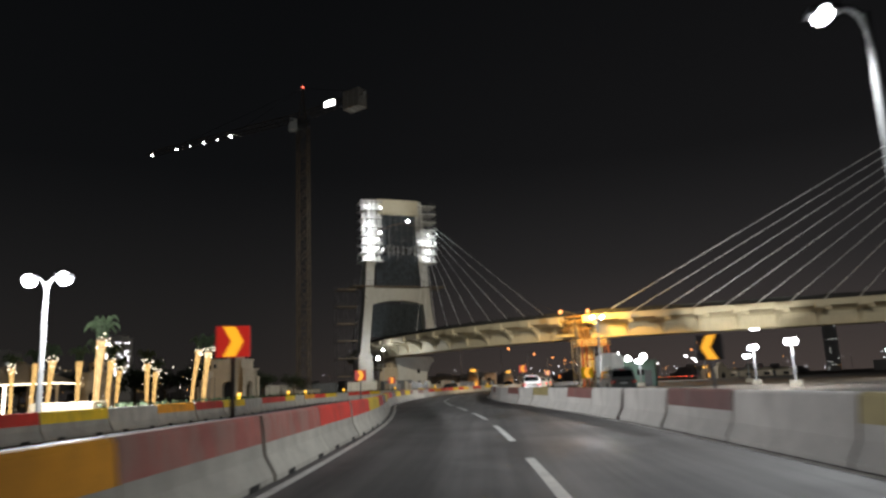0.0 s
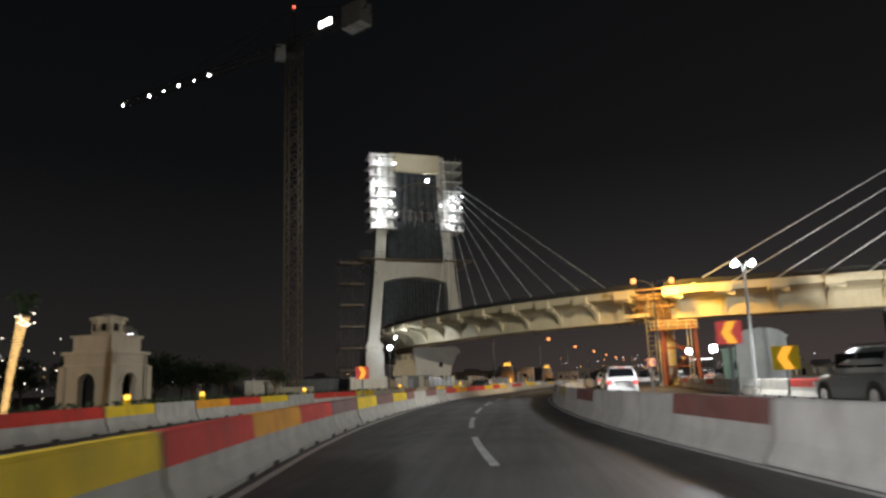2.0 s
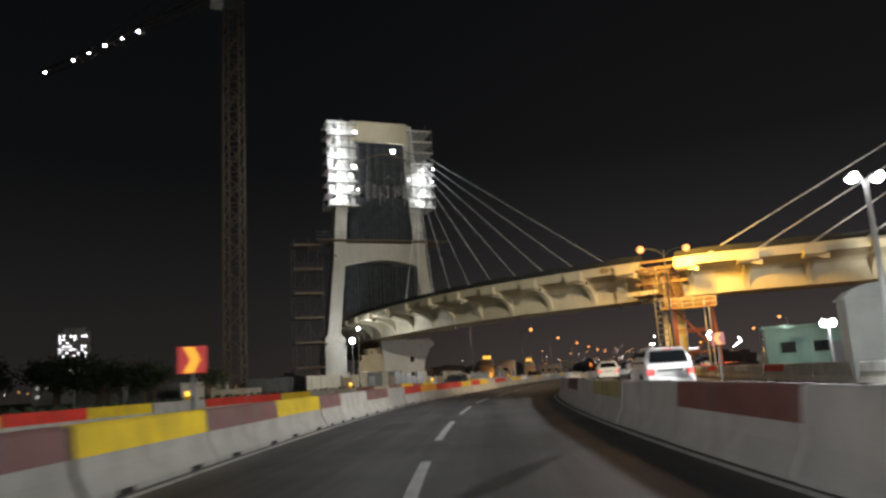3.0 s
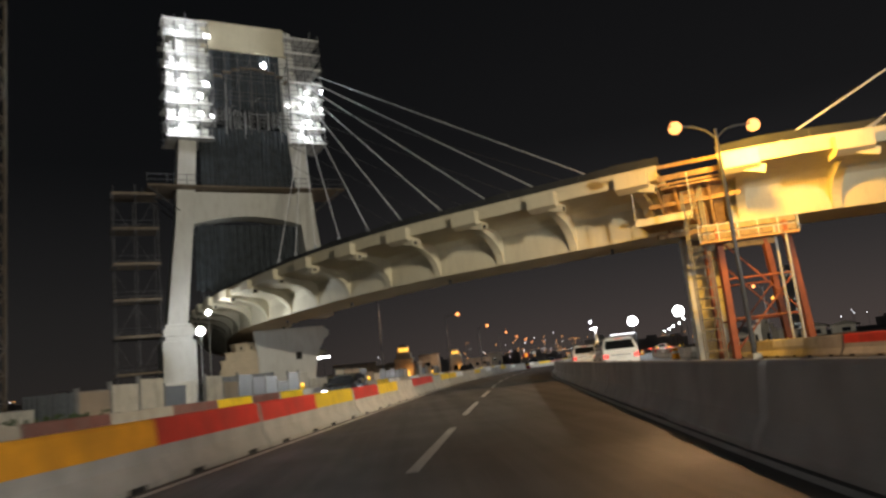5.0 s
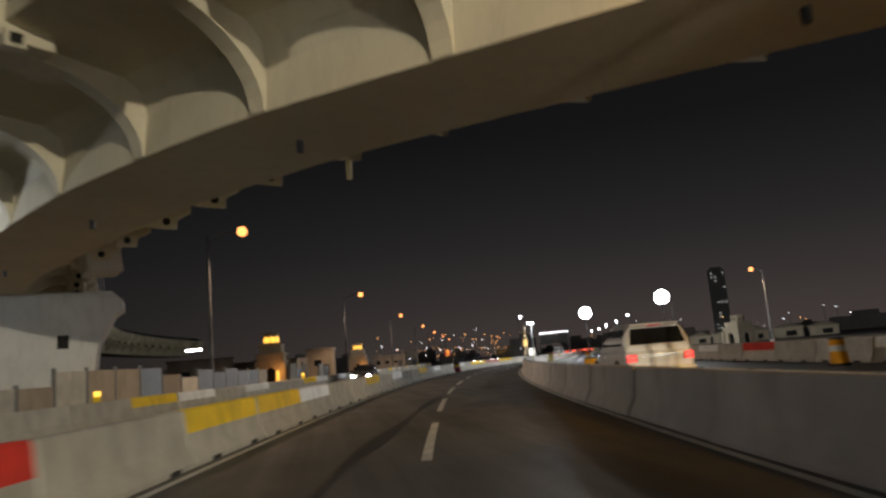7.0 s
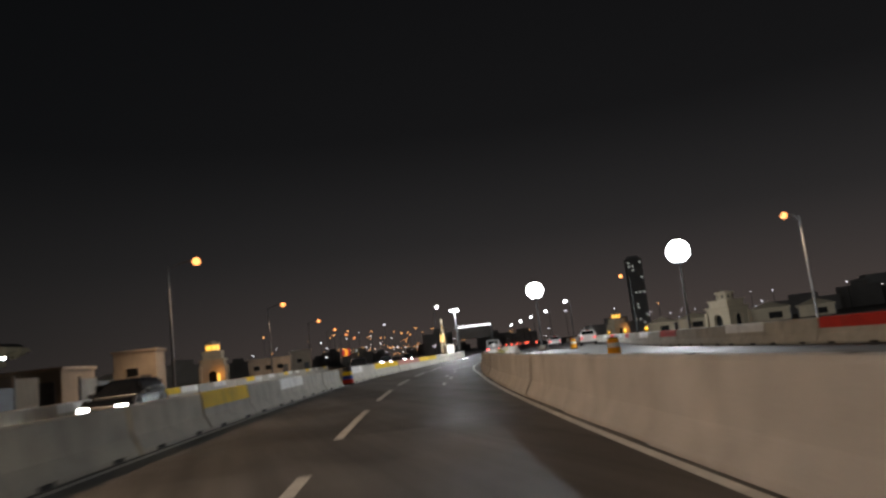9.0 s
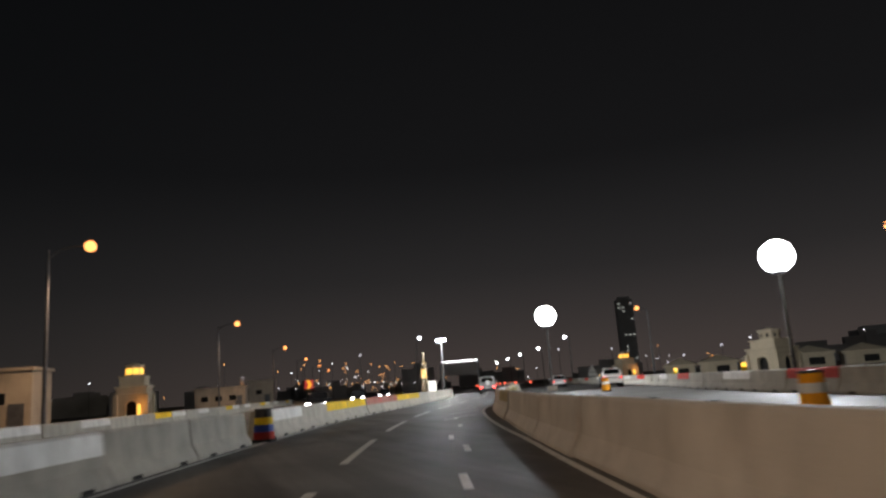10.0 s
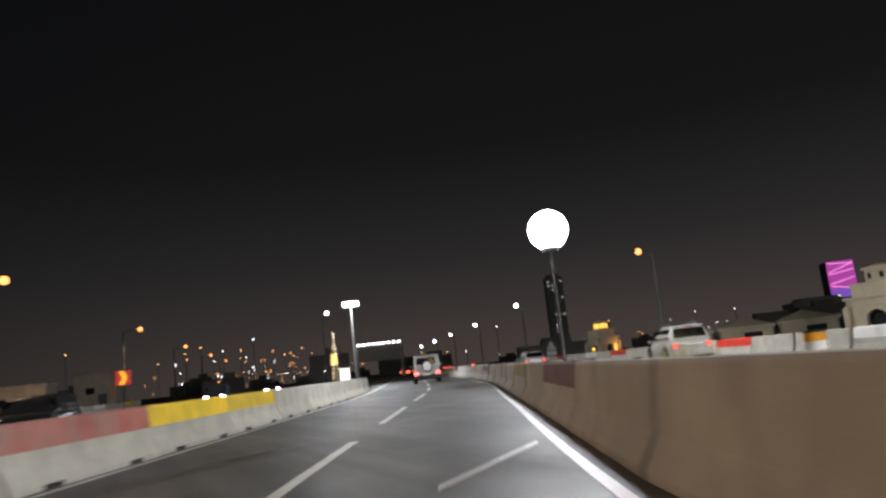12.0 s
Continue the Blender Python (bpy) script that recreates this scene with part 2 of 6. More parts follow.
STRING = glow("warm_string_light", (1.0, 0.60, 0.20), 0.85)
STRING_W = glow("cool_string_light", (1.0, 0.88, 0.66), 2.2)
FAR_ORANGE = glow("far_orange_light", (1.0, 0.43, 0.12), 2.4)
FAR_WHITE = glow("far_white_light", (0.95, 0.95, 1.0), 3.0)
FAR_RED = glow("far_red_light", (1.0, 0.12, 0.07), 2.0)
GLOBE = glow("glaring_globe", (0.96, 0.98, 1.0), 12.0)
WINDOW_LIT = glow("lit_window", (0.90, 0.92, 0.85), 0.22)
SCAFFOLD_LED = glow("scaffold_led", (0.96, 0.98, 1.0), 5.0)
PINK = glow("pink_led_wall", (0.60, 0.08, 0.50), 0.34)
VIOLET = glow("violet_led_wall", (0.28, 0.12, 0.70), 0.34)
PINK_LINE = glow("bright_pink_line", (1.0, 0.35, 0.80), 0.8)
# Sign sheets glow in place of headlights thrown back; they hold no lamp.
SIGN_AMBER = glow("amber_reflective_glow", (1.0, 0.42, 0.02), 0.62)
SIGN_RED = glow("red_reflective_glow", (0.75, 0.03, 0.02), 0.28)
SIGN_WHITE = glow("lit_white_letters", (1.0, 0.98, 0.92), 9.0)
SIGN_PALE = glow("glowing_white_panel", (1.0, 0.97, 0.88), 0.9)
# Pale tone puts the night haze into the far walls.
FAR_HAZY = material("far_hazy_wall", (0.72, 0.71, 0.70), rough=0.9, vary=0.15, scale=0.2)
FAR_WALL = material("far_wall", (0.30, 0.28, 0.27), rough=0.9, vary=0.2, scale=0.2)


# ---------------------------------------------------------------- mesh helpers
class Mesh:
    """Collects vertices and faces of one part."""

    def __init__(self):
        self.v, self.f = [], []

    def add(self, verts, faces):
        n = len(self.v)
        self.v += [tuple(p) for p in verts]
        self.f += [tuple(i + n for i in face) for face in faces]
        return self

    def box(self, c, s, rz=0.0, taper=1.0, m=None):
        """A box by centre and size, turned about z; taper shrinks its top."""
        hx, hy, hz = s[0] / 2, s[1] / 2, s[2] / 2
        co, si = math.cos(rz), math.sin(rz)
        pts = []
        for z, k in ((-hz, 1), (hz, taper)):
            for x, y in ((-hx, -hy), (hx, -hy), (hx, hy), (-hx, hy)):
                x, y = x * k, y * k
                pts.append((c[0] + x * co - y * si, c[1] + x * si + y * co, c[2] + z))
        if m is not None:
            pts = [m @ Vector(p) for p in pts]
        return self.add(pts, [(3, 2, 1, 0), (4, 5, 6, 7), (0, 1, 5, 4), (1, 2, 6, 5), (2, 3, 7, 6), (3, 0, 4, 7)])

    def tube(self, a, b, r, r2=None, n=8):
        """A round bar from a to b."""
        a, b = Vector(a), Vector(b)
        r2 = r if r2 is None else r2
        d = (b - a).normalized()
        s = d.orthogonal().normalized()
        t = d.cross(s)
        pts = []
        for p, q in ((a, r), (b, r2)):
            pts += [p + (s * math.cos(2 * math.pi * i / n) + t * math.sin(2 * math.pi * i / n)) * q for i in range(n)]
        faces = [(i, (i + 1) % n, n + (i + 1) % n, n + i) for i in range(n)]
        return self.add(pts, faces + [tuple(range(n - 1, -1, -1)), tuple(range(n, 2 * n))])

    def bar(self, a, b, w, h):
        """A square bar from a to b."""
        a, b = Vector(a), Vector(b)
        d = (b - a).normalized()
        up = Vector((0, 0, 1)) if abs(d.z) < 0.95 else Vector((1, 0, 0))
        s = d.cross(up).normalized()
        t = s.cross(d)
        pts = [p + s * (w / 2) * i + t * (h / 2) * j for p in (a, b) for i, j in ((-1, -1), (1, -1), (1, 1), (-1, 1))]
        return self.add(pts, [(3, 2, 1, 0), (4, 5, 6, 7), (0, 1, 5, 4), (1, 2, 6, 5), (2, 3, 7, 6), (3, 0, 4, 7)])

    def prism(self, outline, depth, m=None):
        """An outline in the local x, z plane, pushed through depth along y (centred)."""
        n = len(outline)
        pts = [(x, -depth / 2, z) for x, z in outline] + [(x, depth / 2, z) for x, z in outline]
        if m is not None:
            pts = [m @ Vector(p) for p in pts]
        faces = [(i, (i + 1) % n, n + (i + 1) % n, n + i) for i in range(n)]
        return self.add(pts, faces + [tuple(range(n - 1, -1, -1)), tuple(range(n, 2 * n))])

    def sweep(self, stations, closed=True):
        """Joins equal rings of points; caps both ends."""
        n = len(stations[0])
        base = [p for ring in stations for p in ring]
        faces = []
        for k in range(len(stations) - 1):
            for i in range(n if closed else n - 1):
                j = (i + 1) % n
                faces.append((k * n + i, k * n + j, (k + 1) * n + j, (k + 1) * n + i))
        if closed:
            faces += [tuple(range(n - 1, -1, -1)), tuple((len(stations) - 1) * n + i for i in range(n))]
        return self.add(base, faces)

    def ball(self, c, r, n=8, squash=1.0):
        pts, rings = [(c[0], c[1], c[2] + r * squash)], n // 2
        for k in range(1, rings):
            a = math.pi * k / rings
            pts += [(c[0] + r * math.sin(a) * math.cos(2 * math.pi * i / n), c[1] + r * math.sin(a) * math.sin(2 * math.pi * i / n),
                     c[2] + r * squash * math.cos(a)) for i in range(n)]
        pts.append((c[0], c[1], c[2] - r * squash))
        faces = [(0, 1 + i, 1 + (i + 1) % n) for i in range(n)]
        for k in range(rings - 2):
            o = 1 + k * n
            faces += [(o + i, o + n + i, o + n + (i + 1) % n, o + (i + 1) % n) for i in range(n)]
        o, last = 1 + (rings - 2) * n, len(pts) - 1
        return self.add(pts, faces + [(o + i, last, o + (i + 1) % n) for i in range(n)])


def to_mesh(name, shape, mat, smooth=False, bevel=0.0):
    me = bpy.data.meshes.new(name)
    me.from_pydata(shape.v, [], shape.f)
    bm = bmesh.new()
    bm.from_mesh(me)
    bmesh.ops.recalc_face_normals(bm, faces=bm.faces)
    if bevel:
        sharp = [e for e in bm.edges if len(e.link_faces) == 2 and e.calc_face_angle(0) > 0.5]
        bmesh.ops.bevel(bm, geom=sharp, offset=bevel, segments=2, profile=0.5, affect="EDGES", clamp_overlap=True)
    if smooth:
        for f in bm.faces:
            f.smooth = True
    bm.to_mesh(me)
    bm.free()
    me.materials.append(mat)
    return me


def part(name, shape, mat, parent=None, label="", smooth=False, bevel=0.0):
    ob = new(name, to_mesh(name, shape, mat, smooth, bevel) if isinstance(shape, Mesh) else shape)
    if parent is not None:
        ob.parent = parent
    return tagged(ob, label) if label else ob


def thing(name, label, category, group="", kind="", at=None):
    ob = new(name)
    ob.empty_display_size = 0.3
    if at is not None:
        ob.matrix_world = at
    return tagged(ob, label, category, group, kind)


def alone(name, shape, mat, label, category, group="", kind="", smooth=False, bevel=0.0):
    return tagged(part(name, shape, mat, None, "", smooth, bevel), label, category, group, kind)


def catmull(points, step=1.5):
    """A smooth line through points of the plan."""
    pts = [Vector(p) for p in points]
    pts = [pts[0] * 2 - pts[1]] + pts + [pts[-1] * 2 - pts[-2]]
    out = []
    for k in range(1, len(pts) - 2):
        p0, p1, p2, p3 = pts[k - 1 : k + 3]
        n = max(2, int((p2 - p1).length / step))
        for i in range(n):
            t = i / n
            out.append(0.5 * ((2 * p1) + (p2 - p0) * t + (2 * p0 - 5 * p1 + 4 * p2 - p3) * t * t + (3 * p1 - p0 - 3 * p2 + p3) * t**3))
    return out + [pts[-2]]


class Line:
    """A plan line measured along its length; side() is metres to the right of its direction."""

    def __init__(self, points, step=1.5):
        self.p = catmull(points, step)
        self.s = [0.0]
        for a, b in zip(self.p, self.p[1:]):
            self.s.append(self.s[-1] + (b - a).length)
        self.length = self.s[-1]
        self.xs, self.ys = [q.x for q in self.p], [q.y for q in self.p]

    def at(self, s, side=0.0):
        x, y = float(np.interp(s, self.s, self.xs)), float(np.interp(s, self.s, self.ys))
        d = self.way(s)
        return Vector((x + d.y * side, y - d.x * side))

    def way(self, s):
        a, b = max(0.0, s - 1.5), min(self.length, s + 1.5)
        return Vector((float(np.interp(b, self.s, self.xs) - np.interp(a, self.s, self.xs)),
                       float(np.interp(b, self.s, self.ys) - np.interp(a, self.s, self.ys)))).normalized()

    def near_y(self, y):
        return self.s[min(range(len(self.p)), key=lambda i: abs(self.p[i].y - y))]


def ribbon(line, s0, s1, left, right, z, step=2.0):
    n = max(2, int((s1 - s0) / step))
    shape = Mesh()
    ring = []
    for k in range(n + 1):
        s = s0 + (s1 - s0) * k / n
        a, b = line.at(s, left), line.at(s, right)
        ring.append([(a.x, a.y, z), (b.x, b.y, z)])
    return shape.sweep(ring, closed=False)


# ---------------------------------------------------------------- plan lines
ROAD = Line([(8.4, -30), (8.3, -5), (8.2, 12), (7.9, 25), (7.3, 36), (6.2, 47), (4.9, 58), (4.3, 68), (4.25, 80), (4.8, 92), (6.2, 103), (8.4, 118), (11.4, 137),
             (15.2, 156), (20.0, 175), (25.6, 193), (31.6, 208), (39.3, 223.5), (46.5, 238), (55, 258), (66, 285), (84, 330), (112, 400), (150, 500)])
LEFT = Line([(-6, -30), (-6, 20), (-6.6, 50), (-8.4, 75), (-7.2, 92), (-4.4, 110), (1.2, 147), (7, 172), (12, 195), (20, 232), (28, 270), (40, 320), (60, 410), (80, 500)])
DECK_LINE = Line([(130, 92), (95, 107), (75, 113.5), (58, 118.3), (40, 122.5), (27, 125.8), (20.0, 129.0), (13.85, 133.1), (9.4, 136.35), (5.05, 139.7), (1.05, 143.6), (-3.1, 148.3),
                  (-9, 156.6), (-15.0, 166.0), (-19.5, 176.0), (-23.6, 189), (-27.8, 206), (-33, 226), (-37.2, 246), (-39.6, 264), (-39.8, 284), (-38, 304), (-34, 325)])

# ---------------------------------------------------------------- ground and roads
g = Mesh()
g.add([(-2500, -1500, -0.05), (2500, -1500, -0.05), (2500, 3500, -0.05), (-2500, 3500, -0.05)], [(0, 1, 2, 3)])
alone("ground", g, SAND, "flat sandy ground with patches of dust", "ground", kind="structure")
road = alone("road", ribbon(ROAD, 0, ROAD.length, -4.0, 4.2, 0.0), ASPHALT, "dark worn asphalt carriageway with two lanes", "road", kind="structure")
alone("side_road", ribbon(ROAD, 0, ROAD.length, 4.2, 16.5, -0.012), OLD_ASPHALT, "grey asphalt carriageway beyond the concrete barrier", "road", kind="structure")
left_road = Mesh()
rows = []
for k in range(160):
    s = ROAD.length * k / 159
    a = ROAD.at(s, -4.0)
    q = LEFT.at(min(LEFT.length, LEFT.near_y(a.y)), 0.0)
    rows.append([(min(q.x, a.x - 1), q.y, -0.02), (a.x, a.y, -0.02)])
alone("opposite_road", left_road.sweep(rows, closed=False), OLD_ASPHALT, "dusty asphalt carriageway for oncoming traffic", "road", kind="structure")
part("edge_line", ribbon(ROAD, 0, ROAD.near_y(330), -3.52, -3.38, 0.004), LINE, road, "worn white edge line")
rows = []
s_turn, s_end = ROAD.near_y(188), ROAD.near_y(330)
for k in range(241):
    s = s_end * k / 240
    side = 3.28 - 0.62 * min(1, max(0, (s - s_turn) / 18))
    a, b = ROAD.at(s, side - 0.06), ROAD.at(s, side + 0.06)
    rows.append([(a.x, a.y, 0.004), (b.x, b.y, 0.004)])
part("edge_line", Mesh().sweep(rows, closed=False), LINE, road, "worn white edge line")
# hatching strokes inside the bend
for k in range(4):
    s0 = ROAD.near_y(199 + 4.6 * k)
    stroke = [[(*ROAD.at(s0 + 2.6 * j / 4, 1.35 + 1.1 * j / 4), 0.004), (*ROAD.at(s0 + 2.6 * j / 4 + 0.32, 1.35 + 1.1 * j / 4), 0.004)] for j in range(5)]
    part("hatch_stroke", Mesh().sweep(stroke, closed=False), LINE, road)
s = 2.07
while s < ROAD.near_y(330):
    part("lane_dash", ribbon(ROAD, s, s + 5.7, -0.22, -0.07, 0.004, step=0.7), LINE, road)
    s += 9.03
for y, a, b, length in ((58, -2.6, 1.7, 10), (128, -1.6, -0.4, 26), (196, -2.0, 2.6, 7), (213, -3.0, 1.0, 9)):
    s0 = ROAD.near_y(y)
    seam = Mesh()
    rows = []
    for k in range(9):
        p = ROAD.at(s0 + length * k / 8, a + (b - a) * k / 8 + 0.15 * math.sin(k * 1.7))
        q = ROAD.at(s0 + length * k / 8, a + (b - a) * k / 8 + 0.22 + 0.12 * math.sin(k * 2.3))
        rows.append([(p.x, p.y, 0.003), (q.x, q.y, 0.003)])
    part("patch_seam", seam.sweep(rows, closed=False), PATCH, road, "dark strip of tar sealing a joint")
# worn arrow strokes by the inner edge of the bend
for k, y in enumerate((183, 187, 190.5, 195, 199)):
    s0 = ROAD.near_y(y)
    part("worn_mark", ribbon(ROAD, s0, s0 + 1.5, 1.7 + 0.25 * (k % 2), 1.82 + 0.25 * (k % 2), 0.004, step=0.5), LINE, road)

# ---------------------------------------------------------------- concrete barriers
BLOCK = 3.98


def barrier_profile(height, grow=0.0, low=0.0):
    full = [(0.30, 0.0), (0.30, 0.08), (0.16, 0.33), (0.10, height - 0.04), (0.07, height)]
    if not low:
        right = full
    else:
        k = (low - 0.33) / (height - 0.04 - 0.33)
        right = [(0.16 + (0.10 - 0.16) * k, low), (0.10, height - 0.04), (0.07, height)]
    right = [(x + grow, z + (grow if z == height else 0)) for x, z in right]
    return right + [(-x, z) for x, z in reversed(right)]


def block_mesh(height, length, grow=0.0, low=0.0, inset=0.0):
    shape = Mesh()
    half = length / 2
    ends = [(-half + inset, 1.0), (half - inset, 1.0)]
    return shape.sweep([[(x * k, y, z) for x, z in barrier_profile(height, grow, low)] for y, k in ends])


def make_block(height, length, mat, band, label):
    """A barrier block that lies along local y: body, painted band, lifting holes."""
    ob = thing("concrete_barrier", label, "barrier", "row of road barriers", at=pose(0, 0, -60))
    part("body", block_mesh(height, length), mat, ob, bevel=0.012)
    if band:
        part("painted_band", block_mesh(height, length, 0.004, height - 0.36, 0.01), band, ob)
    for y in (-length * 0.28, length * 0.28) if mat is CONCRETE else ():
        part("drain_slot", Mesh().box((0, y, 0.035), (0.612, 0.42, 0.072)), HOLE_SHADE, ob)
    for y in (-length * 0.3, length * 0.3) if mat is not CONCRETE else ():
        part("lifting_socket", Mesh().tube((0, y, height - 0.02), (0, y, height + 0.012), 0.045, n=8), DARK_STEEL, ob)
    return ob


PLAIN = make_block(0.86, BLOCK, CONCRETE, None, "grey stained concrete road barrier block")
BANDED = {
    "red": make_block(0.86, BLOCK, CONCRETE, PAINT_RED, "concrete road barrier block with a faded red band"),
    "yellow": make_block(0.86, BLOCK, CONCRETE, PAINT_YELLOW, "concrete road barrier block with a yellow painted band"),
    "orange": make_block(0.86, BLOCK, CONCRETE, PAINT_ORANGE, "concrete road barrier block with an orange painted band"),
    "white": make_block(0.86, BLOCK, CONCRETE, PAINT_WHITE, "concrete road barrier block with a white painted band"),
    "worn": make_block(0.86, BLOCK, CONCRETE, WORN_RED, "concrete road barrier block with a worn pale red band"),
    "dull": make_block(0.86, BLOCK, CONCRETE, DULL_SHADED_RED, "concrete road barrier block with a dull maroon band"),
    "none": PLAIN,
}
TALL = make_block(0.88, BLOCK, CONCRETE_RED, None, "plain pinkish-grey concrete road barrier block")
TALL_PAINT = {
    "red": make_block(0.88, BLOCK, CONCRETE_RED, DULL_SHADED_RED, "concrete road barrier block with a red band dulled for shade"),
    "yellow": make_block(0.88, BLOCK, CONCRETE_RED, SHADED_YELLOW, "concrete road barrier block with a yellow band dulled for shade"),
    "blue": make_block(0.88, BLOCK, CONCRETE_RED, PAINT_BLUE, "concrete road barrier block with a blue band"),
    "none": TALL,
}


def lay_blocks(line, s0, s1, side, choose, length=BLOCK + 0.06, back=False):
    """Lays blocks end to end from s0 on; back: towards the line's start."""
    s, k = s0, 0
    rnd = random.Random(7)
    off = side if callable(side) else (lambda q: side)
    while (s > s1 if back else s < s1):
        low = s - length if back else s
        a, b = line.at(low, off(low)), line.at(low + length, off(low + length))
        d = b - a
        mid = (a + b) / 2
        copy_thing(choose(k, mid.y), pose(mid.x + rnd.uniform(-0.03, 0.03), mid.y, 0, 0, 0, math.degrees(math.atan2(-d.x, d.y)) + rnd.uniform(-0.5, 0.5)))
        # stay in step where the offset line is longer or shorter than the plan line
        s += (-1 if back else 1) * length * length / max(d.length, 0.1)
        k += 1
    return s


BANDS = ((17.9, "orange"), (25.5, "worn"), (32.5, "red"), (36.2, "yellow"), (40.4, "red"), (44.4, "dull"), (48.4, "yellow"), (52.3, "red"), (56.6, "orange"), (60.5, "red"), (64.6, "dull"), (69.1, "yellow"),
         (73.3, "dull"), (77.4, "yellow"), (84, "none"), (88, "dull"), (92, "none"), (95.8, "red"), (100.1, "orange"), (108.3, "red"), (112, "yellow"), (115.9, "red"), (128, ""), (132.5, "red"), (138, "none"),
         (142.1, "yellow"), (146, "white"), (206, "pale"), (212, "yellow"), (218.4, "worn"), (225.1, "yellow"), (400, "none"))


def left_choice(k, y):
    kind = next(name for top, name in BANDS if y < top)
    if kind == "":
        kind = ("none", "yellow", "none", "red")[k % 4]
    if kind == "pale":
        kind = ("none", "white", "none", "none", "yellow")[k % 5]
    return BANDED[kind]


s_short = float(np.interp(77.4, ROAD.ys, ROAD.s))
lay_blocks(ROAD, s_short, 12, -3.95, left_choice, back=True)


def piece(kind, s0, s1, label):
    """One cut barrier block between two stations of the road."""
    a, b = ROAD.at(s0 + 0.03, -3.95), ROAD.at(s1 - 0.03, -3.95)
    d, mid = b - a, (a + b) / 2
    ob = copy_thing(BANDED[kind], pose(mid.x, mid.y, 0, 0, 0, math.degrees(math.atan2(-d.x, d.y))))
    ob.scale = (1.0, d.length / BLOCK, 1.0)
    return tagged(ob, label)


def road_s(y):
    return float(np.interp(y, ROAD.ys, ROAD.s))


piece("dull", s_short, s_short + 2.52, "short concrete road barrier piece with a dull maroon band")
end = lay_blocks(ROAD, s_short + 2.52, road_s(193.6) - 4.2, -3.95, left_choice)
piece("none", end, road_s(193.6), "plain grey concrete road barrier piece beside the barrel")
lay_blocks(ROAD, road_s(221.5), road_s(246), -3.95, left_choice)
end = lay_blocks(ROAD, road_s(221.5), road_s(194.7) + 4.2, -3.95, left_choice, back=True)
piece("none", road_s(194.7), end, "plain grey concrete road barrier piece beyond the barrel")
lay_blocks(LEFT, LEFT.near_y(12), LEFT.near_y(300), 0.0,
           lambda k, y: BANDED[("red", "yellow", "none", "red", "red", "yellow", "none", "orange")[k % 8]] if y < 104 else BANDED[("dull", "none", "dull", "yellow", "dull", "none")[k % 6]] if y < 130 else BANDED[("white", "none", "white", "none", "none", "yellow")[k % 6]])
lay_blocks(ROAD, 14, ROAD.near_y(300), lambda s: 3.72 if s < ROAD.near_y(196) else 3.72 - 0.5 * min(1, (s - ROAD.near_y(196)) / 16),
           lambda k, y: TALL_PAINT[("none", "none", "red", "none", "yellow", "none", "none")[k % 7]] if y > 196 else (TALL_PAINT[("none", "yellow", "none", "red", "none", "none", "red")[k % 7]] if y < 92 else TALL))
lay_blocks(ROAD, ROAD.near_y(70), ROAD.near_y(300), 14.5,
           lambda k, y: BANDED[("none", "red", "none", "white", "none")[k % 5]])
for ob in {o.name: o for o in (PLAIN, TALL, *BANDED.values(), *TALL_PAINT.values())}.values():
    for child in list(ob.children):
        bpy.data.objects.remove(child)
    bpy.data.objects.remove(ob)

# ---------------------------------------------------------------- curved bridge deck
WIDE, TOP, SOFFIT = 13.4, 11.05, 7.95
FAR_REACH = 1.146
S_GAP1 = DECK_LINE.near_y(129.1) - 0.6
S_GAP0 = S_GAP1 - 3.4


def deck_ring(s, grow=0.0):
    out = []
    for side, z in ((0.0, TOP), (0.0, TOP - 0.5), (1.2, TOP - 0.6), (3.5, TOP - 0.78), (4.1, TOP - 1.15), (4.22, TOP - 1.8), (4.1, SOFFIT), (WIDE - 4.1 * FAR_REACH, SOFFIT), (WIDE - 4.22 * FAR_REACH, TOP - 1.8),
                    (WIDE - 4.1 * FAR_REACH, TOP - 1.15), (WIDE - 3.5 * FAR_REACH, TOP - 0.78), (WIDE - 1.2 * FAR_REACH, TOP - 0.6), (WIDE, TOP - 0.5), (WIDE, TOP)):
        p = DECK_LINE.at(s, side)
        out.append((p.x, p.y, z))
    return out


def deck_body(name, s0, s1, parent):
    n = int((s1 - s0) / 1.5)
    part(name, Mesh().sweep([deck_ring(s0 + (s1 - s0) * k / n) for k in range(n + 1)]), DECK, parent, "smooth cream concrete box girder")


def side_rib(s, far):
    """A curved fin that runs from the edge of the deck down to the girder's lower corner."""
    u = (lambda q: WIDE - q * FAR_REACH) if far else (lambda q: q)
    arc = [(0.75 + 3.3 * math.sin(a), SOFFIT + 0.03 + 2.12 * math.cos(a)) for a in [math.pi / 2 * i / 9 for i in range(10)]]
    outline = arc + [(4.25, SOFFIT + 0.03), (4.25, TOP - 0.72), (0.75, TOP - 0.52)]
    shape = Mesh()
    ring = []
    for ds in (-0.28, 0.28):
        ring.append([(*DECK_LINE.at(s + ds, u(q)), z) for q, z in outline])
    n = len(outline)
    pts = ring[0] + ring[1]
    return shape.add(pts, [(i, (i + 1) % n, n + (i + 1) % n, n + i) for i in range(n)] + [tuple(range(n - 1, -1, -1)), tuple(range(n, 2 * n))])


